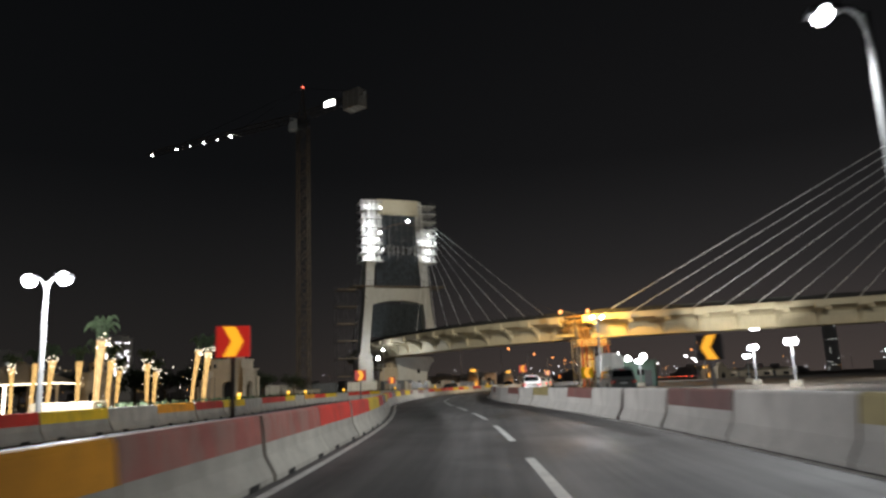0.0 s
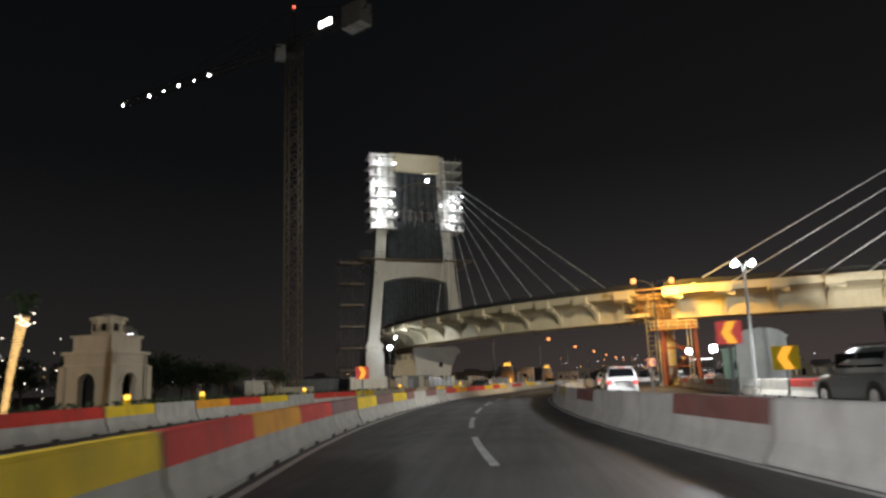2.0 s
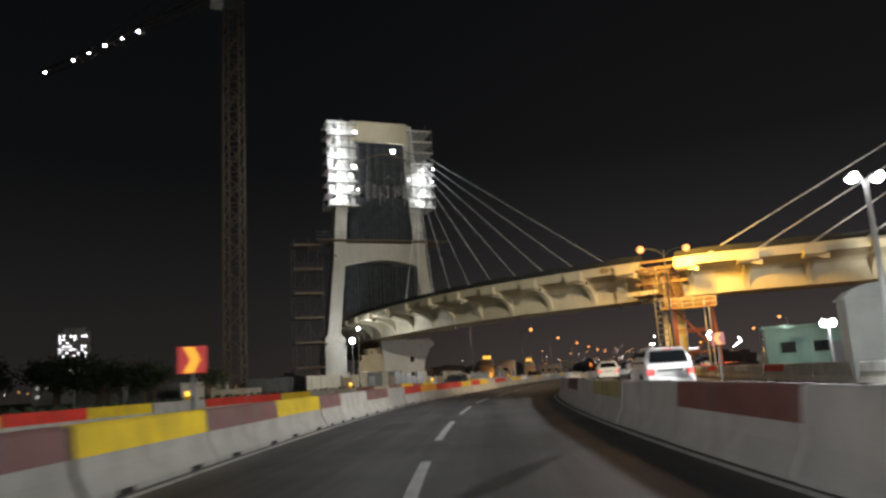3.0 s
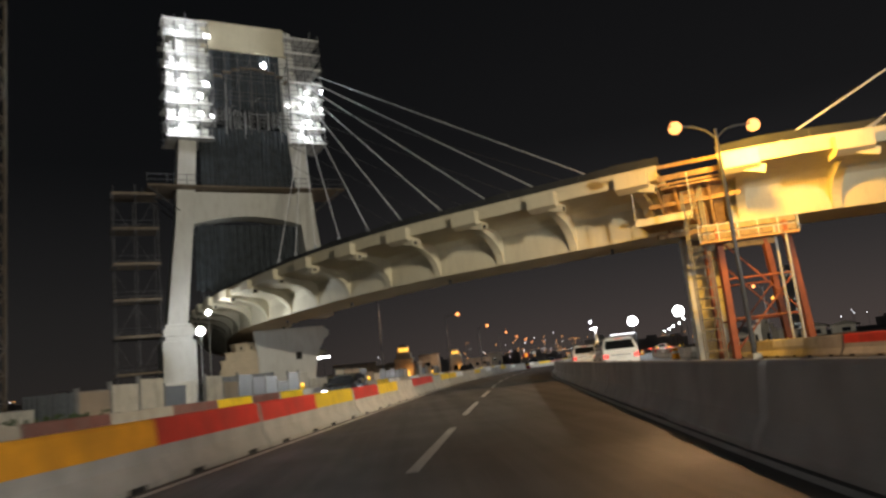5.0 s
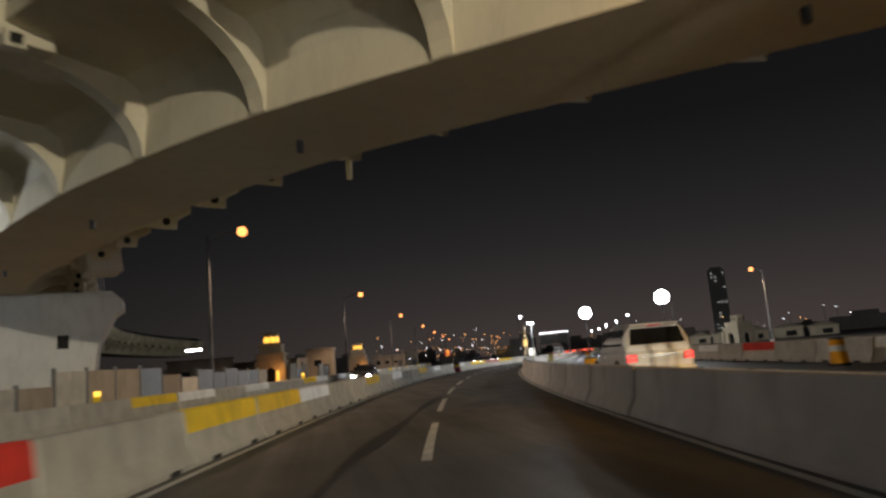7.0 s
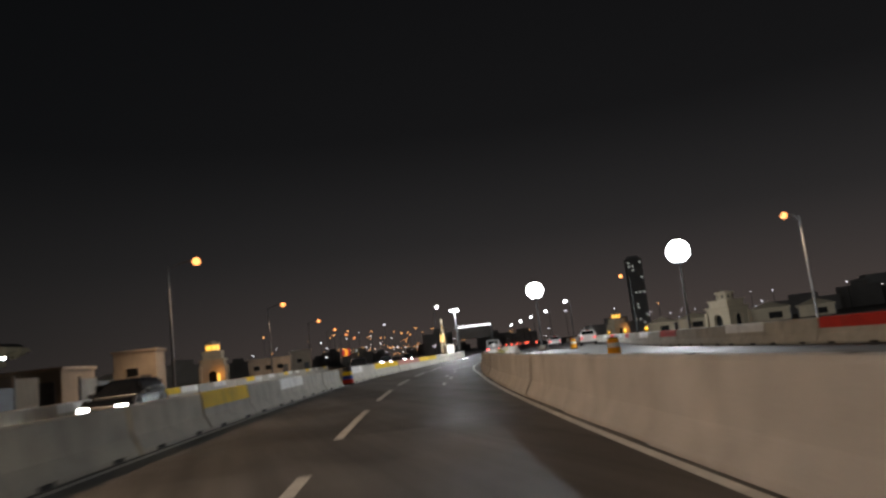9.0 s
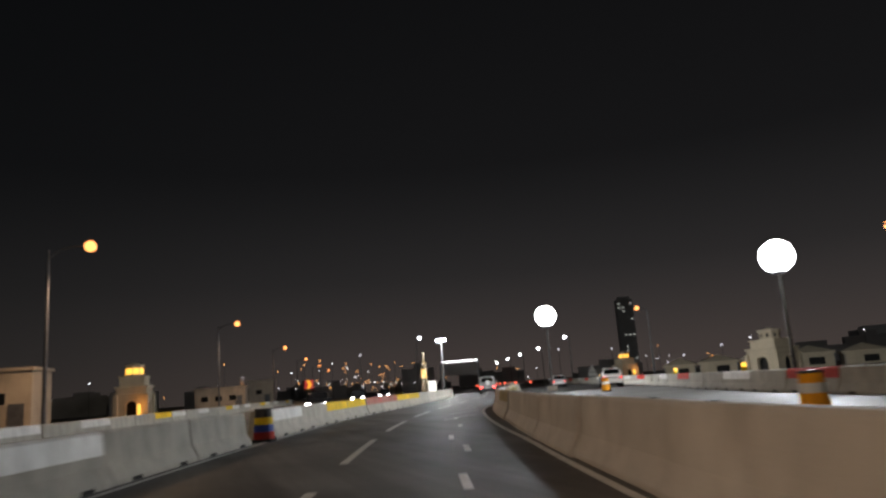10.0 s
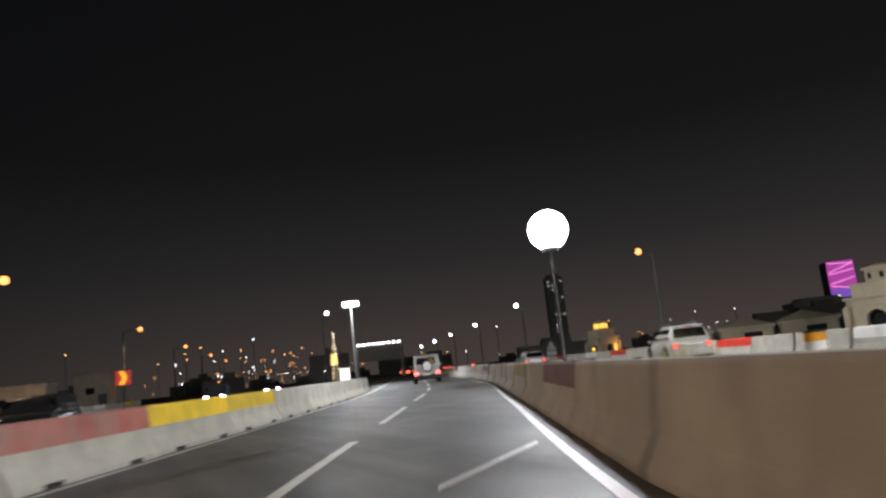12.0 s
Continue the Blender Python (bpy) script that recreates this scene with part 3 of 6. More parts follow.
def bracket(s, far):
    """The anchor box at the deck's edge; those of the outer edge are larger, with a sloping underside."""
    if far:
        outline = [(WIDE + 0.3, TOP + 0.12), (WIDE + 0.3, TOP - 0.85), (WIDE - 0.3, TOP - 1.2), (WIDE - 1.9, TOP - 1.4), (WIDE - 2.1, TOP + 0.02)]
    else:
        outline = [(-0.45, TOP + 0.12), (-0.45, TOP - 0.71), (0.15, TOP - 0.95), (1.25, TOP - 0.95), (1.25, TOP + 0.02)]
    return Mesh().sweep([[(*DECK_LINE.at(s + ds, q), z) for q, z in outline] for ds in (-0.95, 0.95)])


def bracket_pipe(s, br):
    """Square cable pipe of an inner bracket, with its dark mouth."""
    a, b = DECK_LINE.at(s + 0.2, 0.35), DECK_LINE.at(s - 1.25, 0.15)
    part("cable_pipe", Mesh().bar((*a, TOP - 0.6), (*b, TOP - 1.0), 0.52, 0.46), DECK, br, bevel=0.03)
    q, e = DECK_LINE.at(s - 1.2, 0.155), DECK_LINE.at(s - 1.27, 0.15)
    part("pipe_mouth", Mesh().bar((*q, TOP - 0.99), (*e, TOP - 1.01), 0.3, 0.26), HOLE_SHADE, br)


def bracket_hole(s, br, tail):
    """Square cable pipe under an outer bracket with a round hole in its end, some with a hanging duct end."""
    a, b = DECK_LINE.at(s + 0.3, WIDE - 1.0), DECK_LINE.at(s - 1.2, WIDE - 1.15)
    part("cable_pipe", Mesh().bar((*a, TOP - 1.05), (*b, TOP - 1.45), 1.15, 0.8), DECK, br, bevel=0.05)
    q, e = DECK_LINE.at(s - 1.1, WIDE - 1.14), DECK_LINE.at(s - 1.23, WIDE - 1.153)
    part("pipe_mouth", Mesh().tube((*q, TOP - 1.424), (*e, TOP - 1.458), 0.2, n=14), HOLE_SHADE, br)
    if tail:
        c = DECK_LINE.at(s - 0.5, WIDE - 0.7)
        part("duct_end", Mesh().tube((*c, TOP - 1.5), (*c, 8.62), 0.12, n=8), DECK, br)


def build_deck(label, s0, s1, first=2.2):
    ob = thing("bridge_deck", label, "bridge", "halves of the curved bridge")
    deck_body("girder", s0, s1, ob)
    s, n = s0 + first, 0
    while s < s1 - 1.0:
        for far in (False, True):
            part("rib", side_rib(s, far), DECK, ob)
            br = part("anchor_bracket", bracket(s, far), DECK, ob, bevel=0.03)
            if far:
                bracket_hole(s, br, n == 4)
            else:
                bracket_pipe(s, br)
        s, n = s + 5.65, n + 1
    # low kerbs with slender posts
    for side in (0.45, WIDE - 0.45):
        n = int((s1 - s0) / 2.5)
        net = Mesh()
        rows = []
        for k in range(n + 1):
            s = s0 + (s1 - s0) * k / n
            a, b = DECK_LINE.at(s, side - 0.12), DECK_LINE.at(s, side + 0.12)
            top = TOP + 0.42
            rows.append([(*a, TOP + 0.02), (*a, top), (*b, top), (*b, TOP + 0.02)])
        part("kerb", net.sweep(rows), DECK, ob, "low pale kerb along the edge")
        fence = []
        back = 1.5 if side < 1 else WIDE - 1.5
        for k in range(n + 1):
            s = s0 + (s1 - s0) * k / n
            a, b = DECK_LINE.at(s, back - 0.02), DECK_LINE.at(s, back + 0.02)
            top = TOP + 1.2 + 0.07 * math.sin(k * 1.9)
            fence.append([(*a, TOP + 0.01), (*a, top), (*b, top), (*b, TOP + 0.01)])
        part("safety_screen", Mesh().sweep(fence), NET, ob, "dark safety netting set back from the edge")
        for k in range(n + 1):
            s = s0 + (s1 - s0) * k / n
            p = DECK_LINE.at(s, back - 0.06 if side < 1 else back + 0.06)
            if k % 2 == 0:
                part("rail_post", Mesh().tube((*p, TOP - 0.02), (*p, TOP + 1.1), 0.025, n=5), DARK_STEEL, ob)
    return ob


deck_right = build_deck("cream concrete bridge deck with curved ribs, reaching the gap", 30.0, S_GAP0)
deck_left = build_deck("curved cream concrete bridge deck with ribs, running through the pylon", S_GAP1, DECK_LINE.length - 1, first=1.4)
for s in range(int(S_GAP1) + 6, int(DECK_LINE.length) - 20, 14):
    p = DECK_LINE.at(s, 6.5)
    part("drain_pipe", Mesh().tube((*p, SOFFIT - 0.35), (*p, SOFFIT + 0.05), 0.11, n=8), DARK_STEEL, deck_left)
for s in (DECK_LINE.near_y(120.5), DECK_LINE.near_y(116)):
    p = DECK_LINE.at(s, 4.6)
    lamp_b = Mesh().box((p.x, p.y, SOFFIT - 0.12), (1.4, 0.35, 0.16), rz=-0.2)
    part("soffit_lamp", lamp_b, LED_SOFT, deck_right, "white strip lamp under the deck")

# ---------------------------------------------------------------- pylon with scaffolds
PM = pose(-11.5, 169.5, 0, 0, 0, 25)


def pp(u, v, z):
    return PM @ Vector((u, v, z))


pylon = thing("bridge_pylon", "tall pale concrete bridge pylon with an arched cross beam, half built", "pylon")
for sgn in (-1, 1):
    leg = Mesh()
    rings = []
    for z, out, wid, dep in ((8.6, 9.0, 2.05, 3.0), (14, 8.4, 1.95, 2.8), (19.6, 7.75, 1.85, 2.6), (24, 7.45, 1.9, 2.5), (32, 6.9, 1.9, 2.4), (43.2, 6.2, 1.9, 2.4)):
        o, i = sgn * out, sgn * (out - wid)
        rings.append([pp(o, -dep / 2, z), pp(i, -dep / 2, z), pp(i, dep / 2, z), pp(o, dep / 2, z)])
    part("leg", leg.sweep(rings), PYLON, pylon, bevel=0.06)
    for z0, z1, grow in () if sgn > 0 else ((0.0, 6.9, 1.0), (6.9, 7.35, 0.55), (7.35, 8.2, 0.85), (8.2, 8.62, 0.45)):
        base = Mesh().box((sgn * 8.0, 0, (z0 + z1) / 2), (2.1 + 2 * grow * 0.6, 3.2 + grow * 1.2, z1 - z0), m=PM)
        part("plinth_course", base, PYLON, pylon, bevel=0.05)
beam = Mesh()
arch = [(-6.1 + 12.2 * i / 16, 19.45 + 1.0 * (1 - ((i - 8) / 8) ** 2)) for i in range(17)]
beam.prism(arch + [(5.8, 23.0), (-5.8, 23.0)], 2.3, m=PM)
part("cross_beam", beam, PYLON, pylon, "cross beam with a shallow arched soffit", bevel=0.04)
trim = Mesh()
trim.prism([(x, z - 0.22) for x, z in arch] + [(x, z + 0.02) for x, z in reversed(arch)], 2.7, m=PM)
part("arch_moulding", trim, PYLON, pylon)
top_beam = Mesh()
top_beam.box((0.55, 0, 41.9), (9.6, 2.6, 3.1), m=PM)
part("head_moulding", Mesh().box((0.55, 0, 40.1), (9.9, 3.0, 0.5), m=PM), DECK, pylon, bevel=0.05)
part("top_beam", top_beam, DECK, pylon, "smooth cream head beam", bevel=0.05)
low = Mesh()
arch2 = [(-4.6 + 9.2 * i / 12, 36.2 + 1.6 * (1 - ((i - 6) / 6) ** 2)) for i in range(13)]
low.prism(arch2 + [(4.6, 39.6), (-4.6, 39.6)], 1.6, m=PM)
part("upper_arch", low, PYLON, pylon)
# The topmost sheet is added as a dark backdrop for the unlit arch.
for u0, u1, z0, z1, v, name in ((-4.9, 5.6, 23.5, 30.6, -1.0, "shroud"), (-5.7, 5.9, 12.2, 19.6, 0.2, "curtain"), (-3.5, 4.4, 32.6, 39.6, -1.75, "upper_shroud")):
    rows = []
    for i in range(61):
        u = u0 + (u1 - u0) * i / 60
        f = v + 0.16 * math.sin(i * 2.3) + 0.07 * math.sin(i * 0.7)
        rows.append([pp(u, f, z0 + 0.12 * math.sin(i * 1.3)), pp(u, f + 0.03, z0 + 0.12 * math.sin(i * 1.3)), pp(u, f + 0.03, z1), pp(u, f, z1)])
    part(name, Mesh().sweep(rows), CURTAIN, pylon, "dark folded netting hung between the legs, the topmost added as shade")


def scaffold(label, u0, u1, v0, v1, z0, z1, lift=2.0, bays=3, lit=0.0, seed=1, boards=True, lit_top=99, tube=None, plank=None):
    """A tube scaffold round the given box of the pylon's own frame."""
    ob = thing("scaffold_tower", label, "scaffold", "scaffolds on the pylon")
    rnd = random.Random(seed)
    STEEL = tube or GREY_POST
    us = [u0 + (u1 - u0) * i / bays for i in range(bays + 1)]
    n = max(1, int((z1 - z0) / lift))
    for u in us:
        for v in (v0, v1):
            part("standard", Mesh().tube(pp(u, v, z0), pp(u, v, z1 + rnd.uniform(0.2, 1.4)), 0.05, n=5), STEEL, ob)
    for k in range(n + 1):
        z = z0 + (z1 - z0) * k / n
        for v in (v0, v1):
            for dz in (0, 0.5, 1.0):
                if z + dz <= z1 + 0.1:
                    part("ledger", Mesh().tube(pp(u0 - 0.3, v, z + dz), pp(u1 + 0.3, v, z + dz), 0.035, n=5), STEEL, ob)
        for u in us:
            part("transom", Mesh().tube(pp(u, v0, z), pp(u, v1, z), 0.035, n=5), STEEL, ob)
    for k in range(n):
        a, b = z0 + (z1 - z0) * k / n, z0 + (z1 - z0) * (k + 1) / n
        i = k % bays
        part("brace", Mesh().tube(pp(us[i], v0, a), pp(us[i + 1], v0, b), 0.03, n=5), STEEL, ob)
        part("brace", Mesh().tube(pp(us[bays - i], v1, a), pp(us[bays - i - 1], v1, b), 0.03, n=5), STEEL, ob)
    if boards:
        for k in range(n + 1):
            z = z0 + (z1 - z0) * k / n
            deckb = Mesh()
            for j in range(4):
                w = (v1 - v0) / 4
                deckb.box(((u0 + u1) / 2 + rnd.uniform(-0.15, 0.15), v0 + w * (j + 0.5), z + 0.06), (u1 - u0 + 0.3, w * 0.93, 0.05), m=PM)
            part("platform", deckb, plank or PLANK, ob)
            part("toe_board", Mesh().box(((u0 + u1) / 2, v0 - 0.03, z + 0.17), (u1 - u0 + 0.3, 0.04, 0.2), m=PM), plank or PLANK, ob)
    if lit:
        for k in range(n):
            z = z0 + (z1 - z0) * k / n
            for i in range(bays + 1):
                if rnd.random() < 0.45 * lit * (1 if z < lit_top else 0.25):
                    u = u0 + (u1 - u0) * (i + rnd.uniform(-0.2, 0.2)) / bays
                    head = Mesh().box((u, v0 - 0.05 + rnd.uniform(0, 0.9), z + rnd.uniform(0.7, 1.25)), (rnd.uniform(0.3, 0.8), 0.1, rnd.uniform(0.2, 0.5)), m=PM)
                    part("floodlight", head, SCAFFOLD_LED, ob, "bright white site floodlight")
        # White sheets are added to hold the glare off the lit leg.
        for k in range(n):
            z = z0 + (z1 - z0) * k / n
            if z < lit_top:
                for i in range(bays):
                    if rnd.random() < 0.95:
                        a, b = us[i] + 0.06, us[i + 1] - rnd.uniform(0.05, 0.3)
                        sheet = Mesh()
                        cut = a + (b - a) * rnd.uniform(0.3, 0.7)
                        for c0, c1 in ((a, cut - 0.05), (cut + 0.05, b)):
                            tall = (z1 - z0) / n - rnd.uniform(0.25, 1.1)
                            sheet.box(((c0 + c1) / 2, -1.42 + rnd.uniform(-0.25, 0.15), z + 0.1 + tall / 2 + rnd.uniform(0, 0.2)), (c1 - c0, 0.03, tall), m=PM)
                        part("glare_sheet", sheet, WHITE_WALL, ob, "added white sheeting that holds the glare of the floodlights")
    return ob


scaffold("steel tube scaffold crowded with white floodlights round the pylon leg", -8.3, -3.7, -2.2, 2.0, 28.8, 42.5, lift=1.85, bays=4, lit=0.75, seed=3, plank=PALE_SHEET)
scaffold("steel tube scaffold with white floodlights round the other pylon leg", 5.4, 9.3, -2.2, 2.0, 28.8, 41.9, lift=1.85, bays=4, lit=0.7, seed=9, lit_top=35, plank=PALE_SHEET)
props = thing("arch_falsework", "crowded steel props and braces under the pylon's upper arch", "falsework")
rnd = random.Random(4)
for k in range(46):
    u, v = rnd.uniform(-3.4, 5.0), rnd.uniform(-2.0, 1.2)
    low, high = rnd.uniform(29.2, 31.6), 34.2 + 1.5 * (1 - ((u - 0.8) / 4.4) ** 2) + rnd.uniform(-1.4, 0.8)
    part("prop", Mesh().tube(pp(u, v, low), pp(u + rnd.gauss(0, 0.06), v, high), rnd.uniform(0.04, 0.085), n=5), STEEL if k % 3 else GREY_POST, props)
for k in range(30):
    u, v, z = rnd.uniform(-3.4, 3.6), rnd.uniform(-2.0, 1.2), rnd.uniform(30.4, 35.0)
    part("brace", Mesh().tube(pp(u, v, z), pp(u + rnd.uniform(0.8, 2.0), v, z + rnd.choice((0, 0, 0.9, -0.9))), 0.035, n=5), STEEL, props)
for k in range(9):
    u = -3.2 + 1.0 * k
    z = 36.4 + 1.5 * (1 - ((u - 0.8) / 4.4) ** 2)
    part("arch_form", Mesh().box((u + 0.5, -1.1, z - 0.2), (0.9, 2.2, 0.14), m=PM), PLANK, props)
scaffold("grey tube scaffold filling the opening under the pylon's head beam", -3.4, 5.2, -2.5, -1.4, 31.0, 38.4, lift=1.85, bays=6, seed=21, boards=False)
scaffold("dim stair scaffold standing beside the pylon leg", -13.8, -9.6, -1.6, 1.6, 0.0, 22.4, lift=3.2, bays=2, seed=5, tube=DARK_STEEL, plank=PLANK)
plat = thing("work_platform", "steel work platform bracketed out above the cross beam", "platform")
shape = Mesh().box((0.2, 0, 23.25), (21.5, 5.6, 0.16), m=PM)
part("platform_deck", shape, PLANK, plat)
rails = Mesh()
for z in (23.8, 24.4):
    for v in (-2.8, 2.8):
        rails.tube(pp(-10.6, v, z), pp(11, v, z), 0.035, n=5)
for i in range(12):
    for v in (-2.8, 2.8):
        rails.tube(pp(-10.6 + 21.6 * i / 11, v, 23.3), pp(-10.6 + 21.6 * i / 11, v, 24.5), 0.035, n=5)
part("guard_rail", rails, DARK_STEEL, plat)
brk = Mesh()
for sgn in (-1, 1):
    for v in (-2.2, 0, 2.2):
        brk.tube(pp(sgn * 10.4, v, 23.1), pp(sgn * 7.4, v, 20.6), 0.08, n=6)
part("strut", brk, DARK_STEEL, plat)

# stay cables
stay_r = thing("stay_cables", "fan of pale stay cables from the pylon down to the deck", "cable", "stay cables of the bridge")
for k in range(10):
    s = S_GAP1 + 3.0 + 3.9 * k
    p = DECK_LINE.at(s, 1.6)
    top = pp(8.0 - 0.15 * k, -1.4, 38.2 - 0.85 * k)
    part("cable", Mesh().tube(top, (*p, TOP + 0.2), 0.045, n=6), CABLE, stay_r)
    a = Vector((*p, TOP + 0.1))
    part("sleeve", Mesh().tube(a, a + (top - a).normalized() * 2.4, 0.15, n=8), STEEL, stay_r, "bright steel cable sleeve")
stay_l = thing("stay_cables", "second fan of stay cables from the other pylon leg", "cable", "stay cables of the bridge")
for k in range(5):
    s = S_GAP1 + 3 + 5.65 * k
    p = DECK_LINE.at(s, WIDE - 1.0)
    part("cable", Mesh().tube(pp(-5.2, -1.4, 37.5 - 1.2 * k), (*p, TOP + 0.2), 0.025, n=6), DARK_STEEL, stay_l)
stay_b = thing("stay_cables", "pale back-stay cables reaching the deck beyond the pylon", "cable", "stay cables of the bridge")
for k in range(8):
    s = DECK_LINE.near_y(199 + 6.2 * k)
    for u, side in ((7.4, WIDE - 0.9), (-6.0, 1.2)):
        part("cable", Mesh().tube(pp(u, 1.4, 32.5 + 0.9 * k), (*DECK_LINE.at(s, side), TOP + 0.2), 0.05, n=6), CABLE, stay_b)
stay_e = thing("stay_cables", "pale stay cables rising steeply from the deck into the night", "cable", "stay cables of the bridge")
for k in range(12):
    p = DECK_LINE.at(S_GAP0 - 2.5 - 4.7 * k, 1.4)
    part("cable", Mesh().tube((*p, TOP + 0.2), (92, 118 + 0.4 * k, 46 - 1.0 * k), 0.055, n=6), CABLE, stay_e)
    a = Vector((*p, TOP + 0.1))
    part("sleeve", Mesh().tube(a, a + (Vector((92, 118, 46)) - a).normalized() * 2.2, 0.14, n=8), STEEL, stay_e)

# deck pier beside the pylon
pier = thing("deck_pier", "flared pale concrete pier under the bridge deck", "pier")
PIM = pose(-9.15, 177.3, 0, 0, 0, 12)
part("shaft", Mesh().prism([(-3.4, 0), (2.9, 0), (3.0, 2.0), (3.3, 4.2), (4.3, 6.3), (4.9, 6.7), (4.9, 7.3), (4.2, 7.94), (-4.0, 7.94), (-3.6, 5.6)], 3.4, m=PIM), PYLON, pier, bevel=0.06)
# Flat dark plates take the place of shaded recesses.
part("recess_shade", Mesh().box((1.2, -1.72, 4.6), (0.7, 0.06, 0.9), m=PIM), HOLE_SHADE, pier)
part("recess_shade", Mesh().box((1.2, -1.72, 2.2), (0.7, 0.06, 0.6), m=PIM), HOLE_SHADE, pier)

# ---------------------------------------------------------------- shoring at the gap
shore = thing("shoring_tower", "rust-red steel shoring frame lit orange under the gap in the deck", "shoring")
SM = pose(24.6, 130.6, 0, 0, 0, -16)


def sp(x, y, z):
    return SM @ Vector((x, y, z))


for x in (-0.6, 2.9):
    for y in (-2.6, 2.6):
        lean = -0.05 if x < 0 else 0.4
        part("post", Mesh().bar(sp(x + lean, y, 0), sp(x, y, 7.3), 0.34, 0.34), RUST, shore)
for z in (6.9, 7.35):
    for y in (-2.6, 2.6):
        part("girder", Mesh().bar(sp(-1.4, y, z), sp(3.5, y, z), 0.3, 0.34), PLANK, shore, "dark timber girder")
for y in (-2.6, 2.6):
    br = Mesh()
    for z in (2.2, 4.4):
        br.tube(sp(-0.6, y, z), sp(3.0, y, z), 0.06, n=6)
    br.tube(sp(-0.6, y, 0.4), sp(3.0, y, 4.4), 0.05, n=6).tube(sp(3.1, y, 2.2), sp(-0.6, y, 6.7), 0.05, n=6)
    part("brace", br, RUST, shore)
part("site_bulb", Mesh().ball(sp(1.6, -2.9, 3.1), 0.09, n=8), LANTERN, shore, "small warm lamp hung in the frame")
part("tie_pole", Mesh().tube(sp(2.3, -2.9, 0), sp(2.3, -2.9, 7.0), 0.07, n=8), STEEL, shore)
col = alone("support_column", Mesh().box((25.2, 135.4, 3.98), (2.2, 2.2, 7.96), rz=-0.3), PYLON, "plain concrete column under the end of the deck", "column", bevel=0.08)
st = thing("stair_scaffold", "narrow ladder scaffold between the column and the shoring frame", "scaffold")
for x in (-2.2, -1.2):
    for y in (-3.2, -2.2):
        part("standard", Mesh().tube(sp(x, y, 0), sp(x, y, 9.6), 0.045, n=6), GREY_POST, st)
for k in range(16):
    z = 0.6 + 0.58 * k
    for y in (-3.2, -2.2):
        part("rung", Mesh().tube(sp(-2.2, y, z), sp(-1.2, y, z), 0.03, n=5), GREY_POST, st)
for k in range(4):
    z = 0.6 + 2.3 * k
    part("brace", Mesh().tube(sp(-2.2, -3.2, z), sp(-1.2, -3.2, z + 2.3), 0.03, n=5), GREY_POST, st)
# hanging formwork: panels, ledgers and a box platform slung across the gap
gapd = thing("gap_formwork", "brown timber formwork panels slung across the gap in the deck", "formwork")
for k in range(7):
    s = S_GAP0 + (S_GAP1 - S_GAP0) * (k + 0.5) / 7
    a, b = DECK_LINE.at(s, 0.6), DECK_LINE.at(s, WIDE - 0.6)
    part("plank", Mesh().bar((*a, TOP - 0.95), (*b, TOP - 0.95), 0.44, 0.1), FORM_TIMBER, gapd)
    part("plank", Mesh().bar((*DECK_LINE.at(s, 3.6), SOFFIT - 0.1), (*DECK_LINE.at(s, WIDE - 5.6), SOFFIT - 0.1), 0.44, 0.1), FORM_TIMBER, gapd)
for side, z, h in ((0.5, TOP + 0.3, 0.2), (0.4, TOP - 0.4, 0.3), (1.8, TOP - 1.7, 0.24), (3.2, SOFFIT - 0.25, 0.3), (0.55, TOP - 0.75, 0.1)):
    a, b = DECK_LINE.at(S_GAP0 - 1.0, side), DECK_LINE.at(S_GAP1 + 1.0, side)
    part("ledger", Mesh().bar((*a, z), (*b, z), 0.12, h), FORM_TIMBER, gapd)
for k in range(5):
    s = S_GAP0 - 0.2 + (S_GAP1 - S_GAP0 + 0.4) * k / 4
    top, foot = DECK_LINE.at(s, 1.1), DECK_LINE.at(s, 3.3)
    part("soldier", Mesh().bar((*top, TOP - 0.9), (*foot, SOFFIT - 0.1), 0.14, 0.16), FORM_TIMBER, gapd)
    if k < 4:
        sm = s + (S_GAP1 - S_GAP0) / 8
        a, b = DECK_LINE.at(sm, 1.5), DECK_LINE.at(sm, 3.4)
        part("form_panel", Mesh().bar((*a, TOP - 1.15), (*b, SOFFIT + 0.05), 0.72, 0.06), FORM_TIMBER, gapd)
hang = thing("hanging_platform", "yellow-edged work platform hung below the gap in the deck", "platform")
a, b = DECK_LINE.at(S_GAP1 + 1.6, 0.4), DECK_LINE.at(S_GAP1 - 1.6, 0.4)
part("platform_edge", Mesh().bar((*a, SOFFIT + 0.35), (*b, SOFFIT + 0.35), 0.14, 0.42), DECK, hang)
part("platform_deck", Mesh().bar((*DECK_LINE.at(S_GAP1, 0.4), SOFFIT + 0.24), (*DECK_LINE.at(S_GAP1, 4.0), SOFFIT + 0.24), 3.0, 0.08), FORM_TIMBER, hang)
for q in (a, b):
    part("hanger", Mesh().tube((*q, SOFFIT + 0.4), (*q, TOP - 0.3), 0.03, n=6), STEEL, hang)
# lower walkway with rails on the shoring frame
walkw = thing("shoring_walkway", "pale scaffold walkway with guard rails on top of the shoring frame", "walkway")
part("walkway_deck", Mesh().bar(sp(-1.7, -3.2, 6.5), sp(3.4, -3.2, 6.5), 0.8, 0.12), FORM_TIMBER, walkw)
for z in (6.95, 7.4):
    part("guard_rail", Mesh().tube(sp(-1.7, -3.6, z), sp(3.4, -3.6, z), 0.03, n=6), STEEL, walkw)
for k in range(6):
    part("rail_post", Mesh().tube(sp(-1.7 + 1.02 * k, -3.6, 6.5), sp(-1.7 + 1.02 * k, -3.6, 7.5), 0.03, n=6), STEEL, walkw)
